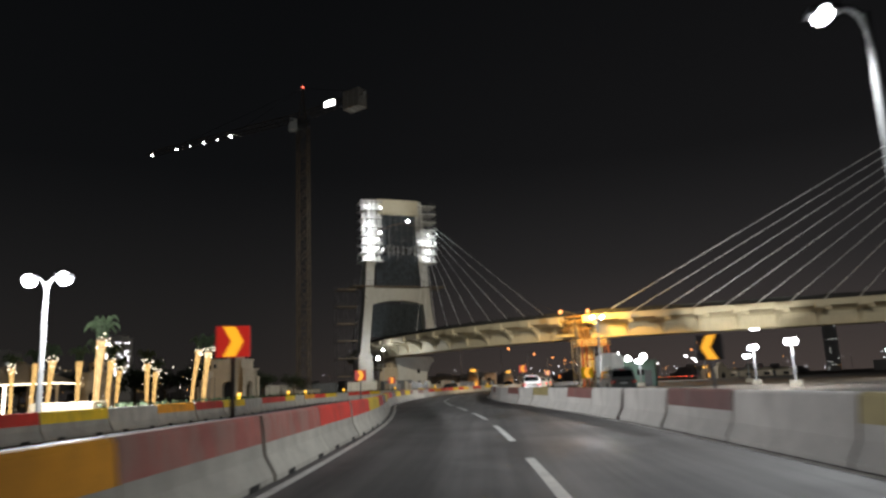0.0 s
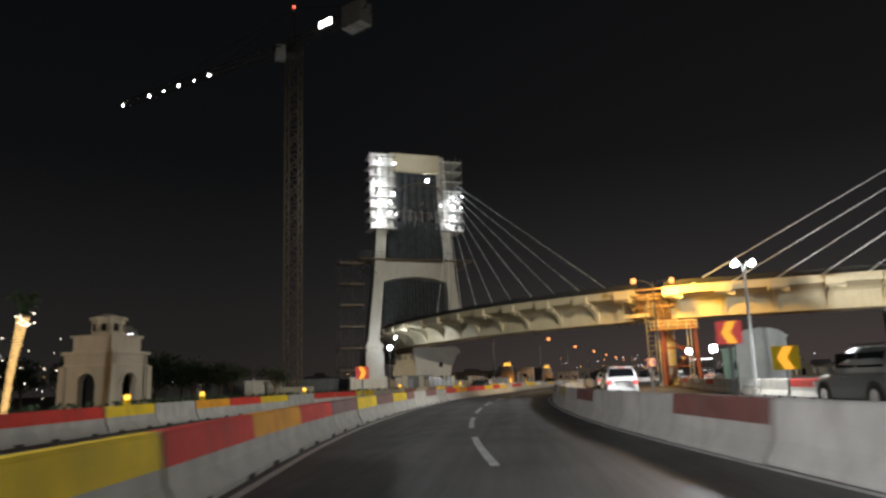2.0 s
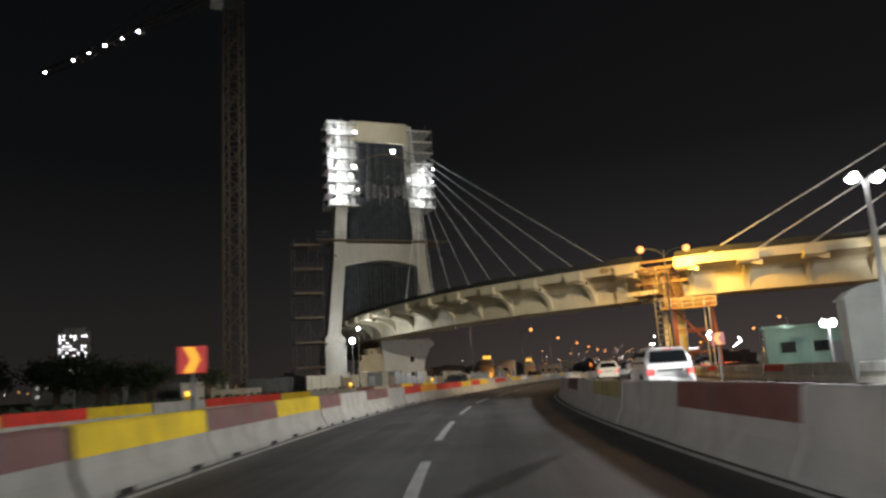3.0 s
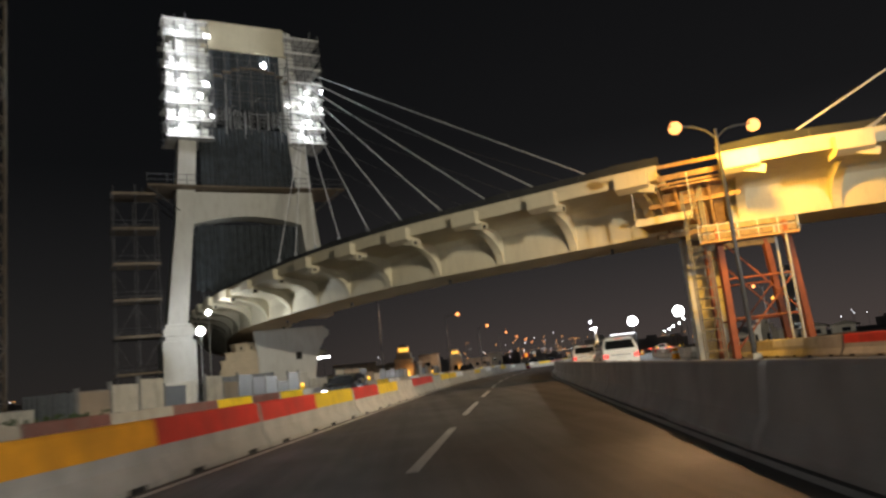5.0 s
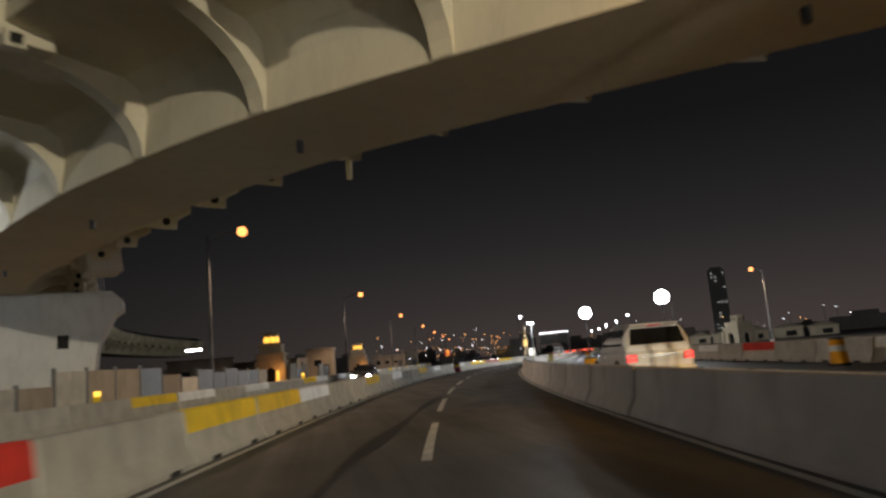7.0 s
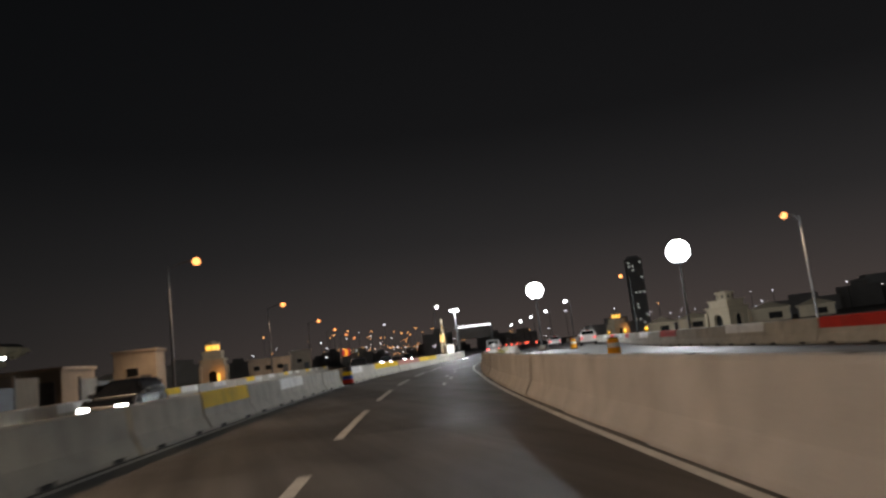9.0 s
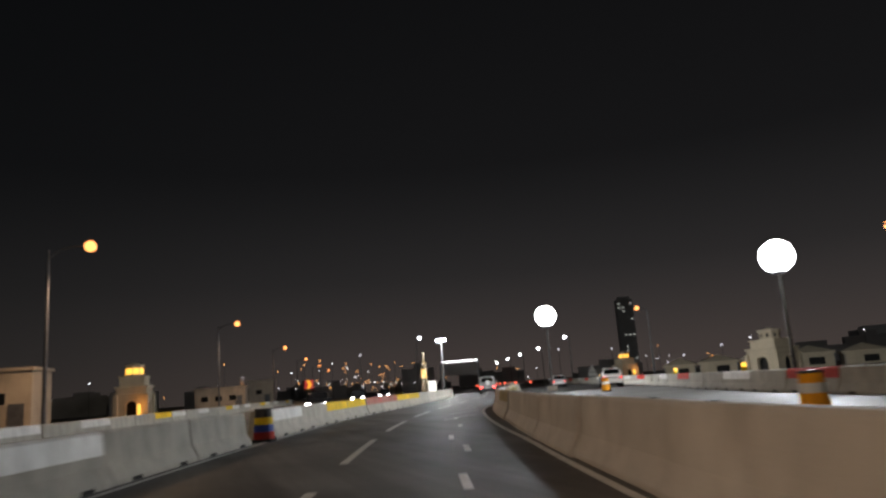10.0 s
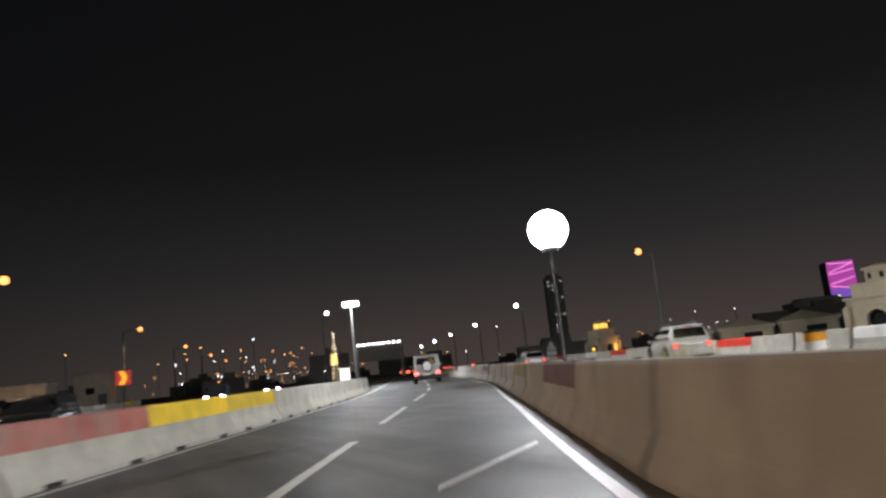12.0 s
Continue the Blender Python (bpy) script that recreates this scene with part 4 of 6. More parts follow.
part("support_pole", Mesh().tube(sp(2.7, -3.5, 0), sp(2.7, -3.5, 6.5), 0.07, n=8), STEEL, walkw)

# ---------------------------------------------------------------- tower crane
CX, CY, CZ = -26.6, 145.5, 54.0
crane = thing("tower_crane", "tall yellowish lattice tower crane with lamps along its jib", "crane")
JD = Vector((-0.857, 0.515, 0.0)).normalized()
JN = Vector((JD.y, -JD.x, 0))
W2 = 1.05
for a, b in ((-1, -1), (1, -1), (1, 1), (-1, 1)):
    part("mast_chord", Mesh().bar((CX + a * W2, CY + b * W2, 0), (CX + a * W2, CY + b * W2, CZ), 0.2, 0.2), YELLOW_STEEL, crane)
for k in range(26):
    z0, z1 = k * CZ / 26, (k + 1) * CZ / 26
    q = [(-1, -1), (1, -1), (1, 1), (-1, 1)]
    for i in range(4):
        a, b = q[i], q[(i + 1) % 4]
        if k % 2:
            a, b = b, a
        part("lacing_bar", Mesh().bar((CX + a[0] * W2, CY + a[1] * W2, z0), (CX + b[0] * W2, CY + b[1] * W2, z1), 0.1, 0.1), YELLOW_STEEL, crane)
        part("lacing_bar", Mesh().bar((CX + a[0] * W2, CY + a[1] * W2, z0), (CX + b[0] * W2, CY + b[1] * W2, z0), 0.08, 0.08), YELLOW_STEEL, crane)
part("base_block", Mesh().box((CX, CY, 0.7), (5.0, 5.0, 1.4)), CONCRETE, crane, bevel=0.05)


def jib(length, z0, rise, width, name, sign):
    ch = Mesh()
    n = int(length / 2.4)
    o = Vector((CX, CY, z0))
    P = lambda d, side, up: o + JD * (sign * d) + JN * side + Vector((0, 0, up + rise * d / length))
    ch.bar(P(0, -width, 0), P(length, -width, 0), 0.12, 0.12).bar(P(0, width, 0), P(length, width, 0), 0.12, 0.12)
    ch.bar(P(0, 0, 1.5), P(length, 0, 1.0), 0.14, 0.14)
    for k in range(n):
        d0, d1 = length * k / n, length * (k + 1) / n
        for side in (-width, width):
            ch.bar(P(d0, side, 0), P((d0 + d1) / 2, 0, 1.3), 0.06, 0.06).bar(P((d0 + d1) / 2, 0, 1.3), P(d1, side, 0), 0.06, 0.06)
        ch.bar(P(d0, -width, 0), P(d0, width, 0), 0.06, 0.06)
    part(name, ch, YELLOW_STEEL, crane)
    return P


JP = jib(52, 55.2, 3.6, 0.75, "jib", 1)
CP = jib(16.5, 55.2, 0.6, 0.8, "counter_jib", -1)
apex = Vector((CX, CY, 61.8))
part("cat_head", Mesh().bar((CX - 0.8, CY - 0.8, 54), apex, 0.16, 0.16).bar((CX + 0.8, CY - 0.8, 54), apex, 0.16, 0.16).bar((CX, CY + 0.9, 54), apex, 0.16, 0.16), YELLOW_STEEL, crane)
for q in (JP(18, 0, 1.4), JP(38, 0, 1.2), CP(15, 0, 1.2)):
    part("tie_bar", Mesh().tube(apex, q, 0.05, n=5), DARK_STEEL, crane)
cwt = Mesh()
for k in range(3):
    q = CP(12.4 + 1.35 * k, 0, -0.2)
    cwt.box((q.x, q.y, q.z), (1.2, 2.4, 3.6), rz=math.atan2(JD.y, JD.x))
part("counterweight", cwt, CONCRETE, crane, "pale concrete counterweight slabs", bevel=0.04)
q = JP(2.0, 1.5, -1.2)
cab = part("cab", Mesh().box((-28.3, 143.9, 53.4), (1.6, 1.8, 2.2), rz=0.4, taper=0.92), WHITE_WALL, crane, "white operator cab", bevel=0.06)
part("cab_window", Mesh().box((-28.45, 142.95, 53.7), (1.2, 0.06, 1.0), rz=0.4), CAR_GLASS, cab)
part("slewing_ring", Mesh().tube((CX, CY, 53.4), (CX, CY, 54.6), 1.5, n=16), DARK_STEEL, crane)
for d, big in ((21.2, 1), (25.6, 0), (30.4, 1), (35.3, 0), (40.2, 1), (49.6, 1)):
    p = JP(d, -0.8, -0.35)
    part("jib_lamp", Mesh().ball(p, 0.24 if big else 0.15, n=8), LED_SOFT, crane, "white lamp under the jib")
part("beacon", Mesh().ball(apex + Vector((0, 0, 0.25)), 0.25, n=8), FAR_RED, crane, "red warning lamp")
q = CP(8.2, -0.95, 0.5)
sign_a = math.atan2(JD.y, JD.x)
part("sign_board", Mesh().box(q, (3.2, 0.1, 1.5), rz=sign_a), DARK_STEEL, crane)
for k in range(3):
    r = q - JD * (-0.95 + 0.95 * k) - JN * 0.09
    part("sign_bar", Mesh().box(r, (0.7, 0.06, 1.0), rz=sign_a), SIGN_WHITE, crane, "plain lit bar of the crane sign")

# ---------------------------------------------------------------- lamp posts
def street_lamp(at, height, arm, heading, mat, label, head=(0.7, 0.32, 0.16), double=False, glow_r=0.0, paint=None):
    """A tapered post with an arm and a lamp head; heading: degrees of the arm from +x."""
    ob = thing("street_lamp", label, "street lamp", "lamp posts along the road", at=pose(at[0], at[1], 0, 0, 0, heading))
    part("base", Mesh().box((0, 0, 0.18), (0.5, 0.5, 0.36)), CONCRETE, ob, bevel=0.03)
    part("post", Mesh().tube((0, 0, 0.3), (0, 0, height), 0.13, 0.075, n=10), paint or GREY_POST, ob, smooth=False)
    for sgn in ((1, -1) if double else (1,)):
        a = Mesh()
        rings = [(0, height - 0.5), (sgn * arm * 0.3, height - 0.05), (sgn * arm * 0.65, height + 0.14), (sgn * arm, height + 0.18)]
        for (x0, z0), (x1, z1) in zip(rings, rings[1:]):
            a.tube((x0, 0, z0), (x1, 0, z1), 0.05, n=8)
        part("arm", a, paint or GREY_POST, ob)
        h = part("lamp_head", Mesh().box((sgn * (arm + head[0] / 2), 0, height + 0.2), (head[0], head[1], head[2]), taper=0.8), DARK_STEEL, ob, bevel=0.02)
        bulb = Mesh().ball((sgn * (arm + head[0] / 2), 0, height + 0.2 - head[2] / 2), glow_r or head[1] * 0.6, n=12, squash=0.95)
        part("lamp_glass", bulb, mat, h, "glowing lamp bowl", smooth=True)
    return ob


SODIUM_POSTS = [(3.2, 173.0), (13.5, 220.4), (24.1, 268.6), (35.4, 317.7), (46, 366), (57, 414), (68, 462)]
for x, y in SODIUM_POSTS:
    street_lamp((x - 0.9, y + 0.2), 10.8, 2.0, -12, NA_LAMP, "tall dark street lamp with an orange sodium lamp", glow_r=0.36, paint=DARK_STEEL)
for x, y in SODIUM_POSTS[:4]:
    spot_lamp("sodium_light", (x + 1.45, y, 10.35), (x + 4.0, y - 0.5, 0), 2700, SODIUM, 150, 0.4, 0.35)
for x, y in [(67.0, 208.9), (79.1, 257.4)]:
    street_lamp((x, y), 9.6, 1.1, 170, NA_LAMP, "grey street lamp with a warm orange lamp across the road", glow_r=0.32)
for x, y in [(86.9, 294.4), (100.8, 334), (110.5, 366), (120.5, 398), (130, 430)]:
    street_lamp((x, y), 8.5, 0.6, 170, LED_SOFT, "slim street lamp with a small white lamp far along the road", glow_r=0.3, head=(0.5, 0.3, 0.14))
street_lamp((64.0, 318.5), 11.4, 0.5, 0, LED_SOFT, "tall slim street lamp with a small white lamp", glow_r=0.3, head=(0.5, 0.3, 0.14))
spot_lamp("sodium_light", (65.6, 208.9, 9.2), (62, 208.5, 0), 1200, SODIUM, 150, 0.4, 0.35)
street_lamp((-10.9, 39.9), 6.1, 0.45, -5, LED, "white double-headed lamp post above a planter by the palms", head=(0.7, 0.42, 0.22), double=True, glow_r=0.3)
point_lamp("led_light", (-9.7, 39.3, 5.6), 6500, WHITE, 0.4)
planter = thing("planter", "low pale plastered planter at the foot of the lamp post", "planter")
PLM = pose(-10.4, 41.2, 0, 0, 0, 6)
for x, y, w, d in ((0, -0.6, 2.6, 0.2), (0, 0.6, 2.6, 0.2), (-1.2, 0, 0.2, 1.0), (1.2, 0, 0.2, 1.0)):
    part("planter_wall", Mesh().box((x, y, 0.55), (w, d, 1.1), m=PLM), PLASTER, planter, bevel=0.02)
part("soil", Mesh().box((0, 0, 0.45), (2.2, 1.0, 0.9), m=PLM), SAND, planter)
street_lamp((18.7, 82.6), 7.1, 0.25, 8, LED, "slender lamp post with two white lamps beside the site cabin", head=(0.45, 0.3, 0.18), double=True, glow_r=0.22, paint=PALE_SHEET)
spot_lamp("led_light", (18.0, 80.9, 6.9), (10.0, 78, 0), 4600, WHITE, 150, 0.4)
street_lamp((16.4, 27.0), 9.2, 0.5, 170, LED, "tall white lamp post beside the side road", head=(0.8, 0.4, 0.2), glow_r=0.24)
spot_lamp("led_light", (15.4, 27.0, 8.7), (13.5, 27.5, 0), 2000, WHITE, 140, 0.4)


def light_mast(at, height, heads, label, spread=0.55, size=0.42, mat=None, facing=-110, rows=1):
    ob = thing("light_mast", label, "light mast", "floodlight masts", at=pose(at[0], at[1], 0, 0, 0, facing + 90))
    part("base", Mesh().box((0, 0, 0.25), (0.9, 0.9, 0.5)), CONCRETE, ob, bevel=0.03)
    part("post", Mesh().tube((0, 0, 0.4), (0, 0, height), 0.11, 0.07, n=10), GREY_POST, ob)
    n = heads
    part("cross_bar", Mesh().bar((-spread * (n - 1) / 2 - 0.2, 0, height), (spread * (n - 1) / 2 + 0.2, 0, height), 0.1, 0.1), STEEL, ob)
    for row in range(rows):
        for k in range(n):
            x, z = spread * (k - (n - 1) / 2), height + 0.24 + row * (size + 0.08)
            h = part("flood_head", Mesh().box((x, -0.1, z), (size, 0.24, size)), DARK_STEEL, ob, bevel=0.02)
            part("flood_glass", Mesh().tube((x, -0.225, z), (x, -0.25, z), size * 0.48, n=16), mat or LED, h, "glaring white flood glass")
    return ob


def flood_cluster(at, height, label, size, facing):
    """A mast with one round lamp, its globe enlarged to stand in for bloom."""
    ob = thing("light_mast", label, "light mast", "floodlight masts", at=pose(at[0], at[1], 0, 0, 0, facing + 90))
    part("base", Mesh().box((0, 0, 0.25), (0.9, 0.9, 0.5)), CONCRETE, ob, bevel=0.03)
    part("post", Mesh().tube((0, 0, 0.4), (0, 0, height - size), 0.11, 0.07, n=10), GREY_POST, ob)
    part("collar", Mesh().tube((0, 0, height - size * 1.1), (0, 0, height - size * 0.9), size * 0.4, n=14), DARK_STEEL, ob)
    part("balloon", Mesh().ball((0, 0, height), size, n=28), GLOBE, ob, "white lamp globe swollen to the size of its bloom", smooth=True)
    return ob


flood_cluster((51.6, 234.0), 6.9, "light mast with a white lamp globe swollen by its glare", 0.95, -118)
point_lamp("flood_light", (51.6, 234.0, 8.3), 4200, WHITE, 0.4)
flood_cluster((49.4, 203.0), 6.5, "light mast beside the side road, its white globe swollen by glare", 0.85, -140)
point_lamp("flood_light", (49.4, 203.0, 7.8), 5200, WHITE, 0.4)
# Narrow beam added beside the globe to brighten the deck's ribs and brackets.
spot_lamp("flood_light", (48.6, 201.6, 7.0), (6, 156, 11.5), 40000, (1.0, 0.97, 0.90), 20, 0.4, 0.6)
light_mast((-17.7, 284.6), 7.6, 6, "row of glaring white floodlights beside the far end of the deck", spread=0.6, size=0.42, facing=-78)
spot_lamp("flood_light", (-17.5, 284.0, 8.0), (-10, 262, 0), 400, WHITE, 80, 0.4, 0.6)
light_mast((51.9, 266.0), 7.1, 4, "slender light mast with four small white heads", spread=0.36, size=0.27, mat=LED_SOFT, facing=-115)
point_lamp("led_light", (51.5, 264.9, 7.9), 3200, WHITE, 0.4)
# site floodlights beyond the side road, aimed at the deck
for (x, y, h), w, tgt in (((31.0, 68.0, 3.2), 0, None), ((40.5, 104.0, 3.0), 9000, (46, 120, 14)), ((27.5, 106.0, 3.0), 0, None), ((56.0, 100.0, 3.0), 0, None), ((34.0, 84.0, 3.4), 0, None)):
    light_mast((x, y), h, 2, "low site floodlight mast under the bridge", spread=0.5, size=0.48, facing=-112)
    if not w:
        point_lamp("site_light", (x - 0.4, y - 0.7, h + 0.2), 1300 if y < 99 else 420, WHITE, 0.4)
    if w:
        spot_lamp("site_flood", (x - 0.1, y + 0.5, h + 0.3), tgt, w, (1.0, 0.95, 0.82), 56, 0.4, 0.4)
# Added beam with no source of its own, to brighten the bracket ends.
spot_lamp("site_flood", (27.3, 106.6, 3.3), (8, 153, 9.3), 3500, (1.0, 0.97, 0.88), 16, 0.3, 0.6)
# unseen tall mast added beside the side road to light the deck from above
light_mast((38.0, 58.0), 17.0, 4, "unseen tall mast with four white floodlights, added to light the deck", spread=0.6, size=0.5, facing=105)
spot_lamp("added_mast_flood", (37.9, 58.6, 17.4), (2, 140, 16), 80000, (1.0, 0.90, 0.70), 48, 0.5, 0.7)
spot_lamp("added_mast_flood", (38.4, 58.6, 17.4), (64, 118, 9), 20000, (1.0, 0.93, 0.78), 70, 0.5, 0.5)
# lamps of the pylon scaffolds
for u, v, z, w in ((-6.6, -3.3, 41.0, 220), (-6.9, -3.1, 36.8, 300), (-6.9, -3.1, 33.4, 300), (-6.9, -3.1, 30.4, 300), (7.3, -3.1, 33.8, 240), (7.3, -3.1, 30.8, 230), (0.5, -5.5, 41.5, 110)):
    point_lamp("scaffold_light", pp(u, v, z), w, WHITE, 0.5)
q = pp(2.6, -1.6, 38.4)
alone("bulkhead_lamp", Mesh().ball(q, 0.4, n=10), LED, "single white work lamp fixed below the pylon's head beam", "work lamp", smooth=True)
for k, (x, y, z) in enumerate(((-14.6, 160.4, 7.3), (-13.4, 159.0, 8.9))):
    ob = thing("work_light", "glaring white work light on a stand at the pylon's foot", "work light")
    part("stand", Mesh().tube((x, y, 0), (x, y, z - 0.3), 0.06, n=6).tube((x - 0.7, y, 0), (x, y, 1.4), 0.04, n=6).tube((x + 0.7, y, 0), (x, y, 1.4), 0.04, n=6), STEEL, ob)
    part("lamp", Mesh().ball((x, y, z), 0.42 - 0.17 * k, n=10), LED, ob, smooth=True)
point_lamp("work_light_glow", (-13.0, 159.6, 8.2), 420, WHITE, 0.4)
spot_lamp("work_flood", (-12.9, 158.2, 8.3), (16, 150, 0), 1200, WHITE, 80, 0.4)
# double sodium street lamp before the gap in the deck, shining on the deck and on the road before it
spot_lamp("sodium_light", (19.68, 123.03, 11.1), (12.5, 112, 0), 1900, (1.0, 0.58, 0.27), 116, 0.35)
street_lamp((21.82, 123.32), 11.6, 1.82, 7.5, NA_LAMP, "tall street lamp with two orange sodium lamps before the bridge", double=True, glow_r=0.34, paint=DARK_STEEL)
for x, y, w in ((19.68, 123.03, 1100), (23.96, 123.6, 4400)):
    spot_lamp("sodium_light", (x, y, 11.15), (x + 4.0, y + 5.0, 8.8), w, (1.0, 0.50, 0.05), 160, 0.35)

# ---------------------------------------------------------------- gatehouses
def arched_wall(width, height, opening, spring, thick, m):
    a = opening / 2
    arcp = [(-a * math.cos(math.pi * i / 10), spring + a * math.sin(math.pi * i / 10)) for i in range(11)]
    outline = [(-width / 2, 0), (-a, 0)] + arcp + [(a, 0), (width / 2, 0), (width / 2, height), (-width / 2, height)]
    n = len(outline)
    pts = [(x, -thick / 2, z) for x, z in outline] + [(x, thick / 2, z) for x, z in outline]
    pts = [m @ Vector(p) for p in pts]
    # left jamb, lintel pieces and right jamb as quads, so the hole stays open
    faces = []
    top = [outline.index((width / 2, height)), outline.index((-width / 2, height))]
    for o, flip in ((0, False), (n, True)):
        quads = [(o + 0, o + 1, o + 2, o + top[1])]
        for i in range(2, 12):
            quads.append((o + i, o + i + 1, o + (top[0] if i >= 7 else top[1])))
        quads.append((o + 7, o + top[0], o + top[1]))
        quads.append((o + 12, o + 13, o + 14, o + top[0]))
        faces += [tuple(reversed(q)) for q in quads] if flip else quads
    faces += [(i, (i + 1) % n, n + (i + 1) % n, n + i) for i in range(n)]
    return Mesh().add(pts, faces)


def gatehouse(at, turn, lit, label, size=4.4, h=3.3, opening=1.55, spring=1.45):
    ob = thing("gatehouse", label, "gatehouse", "small arched gatehouses", at=pose(at[0], at[1], 0, 0, 0, turn))
    for k in range(4):
        m = pose(0, 0, 0, 0, 0, 90 * k) @ pose(0, -size / 2 + 0.2, 0)
        part("wall", arched_wall(size - (0.02 if k % 2 else 0.0), h, opening, spring, 0.4, m), PLASTER, ob)
        part("arch_moulding", Mesh().add(*ring_arch(opening / 2 + 0.03, opening / 2 + 0.2, spring, 0.06, m @ pose(0, -0.2, 0))), PLASTER, ob)
    for sx in (-1, 1):
        for sy in (-1, 1):
            part("corner_pier", Mesh().box((sx * size / 2, sy * size / 2, h * 0.41), (0.4, 0.4, h * 0.82), taper=0.94), PLASTER, ob, bevel=0.03)
    part("string_course", Mesh().box((0, 0, h * 0.83), (size + 0.12, size + 0.12, 0.1)), PLASTER, ob, bevel=0.02)
    part("cornice", Mesh().box((0, 0, h + 0.09), (size + 0.25, size + 0.25, 0.18)), PLASTER, ob, bevel=0.02)
    part("upper_tier", Mesh().box((0, 0, h + 0.57), (size * 0.82, size * 0.82, 0.8)), PLASTER, ob, bevel=0.03)
    part("upper_cornice", Mesh().box((0, 0, h + 1.02), (size * 0.88, size * 0.88, 0.12)), PLASTER, ob)
    r = size * 0.29
    octo = Mesh().tube((0, 0, h + 1.05), (0, 0, h + 1.95), r, n=8)
    drum = part("lantern_drum", octo, PLASTER, ob, bevel=0.02)
    for i in range(8):
        a = math.pi / 8 + math.pi / 4 * i
        x, y = (r * 0.93) * math.cos(a), (r * 0.93) * math.sin(a)
        part("lantern_window", Mesh().box((x, y, h + 1.52), (0.06, 0.5 if lit else 0.24, 0.55 if lit else 0.4), rz=a), LANTERN if lit else HOLE_SHADE, drum, "amber glowing lantern window" if lit else "")
    part("roof_cap", Mesh().tube((0, 0, h + 1.95), (0, 0, h + 2.1), r * 1.14, n=8), PLASTER, ob)
    part("roof_cone", Mesh().tube((0, 0, h + 2.1), (0, 0, h + 2.3), r * 0.95, 0.3, n=8), PLASTER, ob)
    # Solid black block painted as the shade behind the arches.
    part("interior_shade", Mesh().box((0, 0, h * 0.45), (size - 1.4, size - 1.4, h * 0.88)), HOLE_SHADE, ob)
    if lit:
        part("door_lamp", Mesh().box((opening / 2 + 0.25, -size / 2 - 0.12, 0.9), (0.26, 0.1, 1.4)), LANTERN, ob, "amber strip of light beside the arch")
        q = ob.matrix_world @ Vector((0.9, -size / 2 - 0.9, 1.6))
        point_lamp("gatehouse_light", q, 16, (1.0, 0.42, 0.10), 0.3)
    return ob


def ring_arch(r0, r1, spring, thick, m):
    n = 11
    pts, faces = [], []
    for y in (-thick, thick):
        for r in (r0, r1):
            pts += [m @ Vector((-r * math.cos(math.pi * i / (n - 1)), y, spring + r * math.sin(math.pi * i / (n - 1)))) for i in range(n)]
    for i in range(n - 1):
        a, b, c, d = i, n + i, 2 * n + i, 3 * n + i
        faces += [(a, a + 1, b + 1, b), (c, d, d + 1, c + 1), (b, b + 1, d + 1, d), (a, c, c + 1, a + 1)]
    return pts, faces


gatehouse((-16.9, 80.3), -9, False, "cream plastered gatehouse with tall arched openings, unlit lantern", 3.0, 3.4, 1.1, 1.85)
gatehouse((-20.2, 84.0), 32, False, "lower cream gatehouse wing behind the taller one", 2.9, 2.5, 1.0, 1.2)
gatehouse((-14.2, 177.5), 15, False, "cream gatehouse with arched openings standing below the bridge deck", 5.8, 4.6, 1.6, 2.0)
gatehouse((-35, 88), 20, False, "cream plastered gatehouse standing among the palms", 3.2, 3.0, 1.1, 1.5)
gatehouse((4.6, 196.0), -6, True, "cream gatehouse with a glowing amber lantern", 2.5, 3.1, 0.9, 1.5)
gatehouse((15.3, 246.0), -8, True, "cream gatehouse with a glowing amber lantern and lit arch", 2.6, 3.1, 0.9, 1.5)
gatehouse((87.8, 278.0), 0, True, "distant cream gatehouse with an amber lantern", 2.8, 2.4, 0.9, 1.2)
gatehouse((79.8, 236.6), 10, False, "large cream gatehouse with arched openings across the road", 3.7, 2.5, 1.3, 1.1)

# ---------------------------------------------------------------- buildings
def site_house(name, at, turn, size, mat, label, windows=2, lit=False, arched=False, parapet=True):
    """A plain building with recessed windows, a door and a parapet."""
    ob = thing(name, label, "building", at=pose(at[0], at[1], 0, 0, 0, turn))
    w, d, h = size
    if arched:
        outline = [(-w / 2, 0), (w / 2, 0), (w / 2, h * 0.86)] + [(w / 2 * math.cos(math.pi * i / 12), h * 0.86 + h * 0.14 * math.sin(math.pi * i / 12)) for i in range(1, 12)] + [(-w / 2, h * 0.86)]
        part("wall", Mesh().prism(outline, d), mat, ob, bevel=0.03)
        part("roof_edge", Mesh().box((0, 0, h * 0.86), (w + 0.2, d + 0.2, 0.08)), mat, ob)
    else:
        part("wall", Mesh().box((0, 0, h / 2), (w, d, h)), mat, ob, bevel=0.03)
        if parapet:
            part("roof_edge", Mesh().box((0, 0, h + 0.1), (w + 0.3, d + 0.3, 0.22)), mat, ob, bevel=0.03)
    for k in range(windows):
        x = -w / 2 + w * (k + 0.7) / (windows + 0.6)
        win = part("window", Mesh().box((x, -d / 2 - 0.03, h * 0.58), (min(1.1, w / windows * 0.5), 0.08, 0.9)), mat, ob)
        part("pane", Mesh().box((x, -d / 2 - 0.075, h * 0.58), (min(0.94, w / windows * 0.42), 0.02, 0.74)), WINDOW_LIT if lit and k % 2 == 0 else CAR_GLASS, win)
    if windows:
        part("door", Mesh().box((w / 2 - 0.9, -d / 2 - 0.03, 1.05), (0.95, 0.08, 2.1)), DARK_STEEL, ob)
    return ob


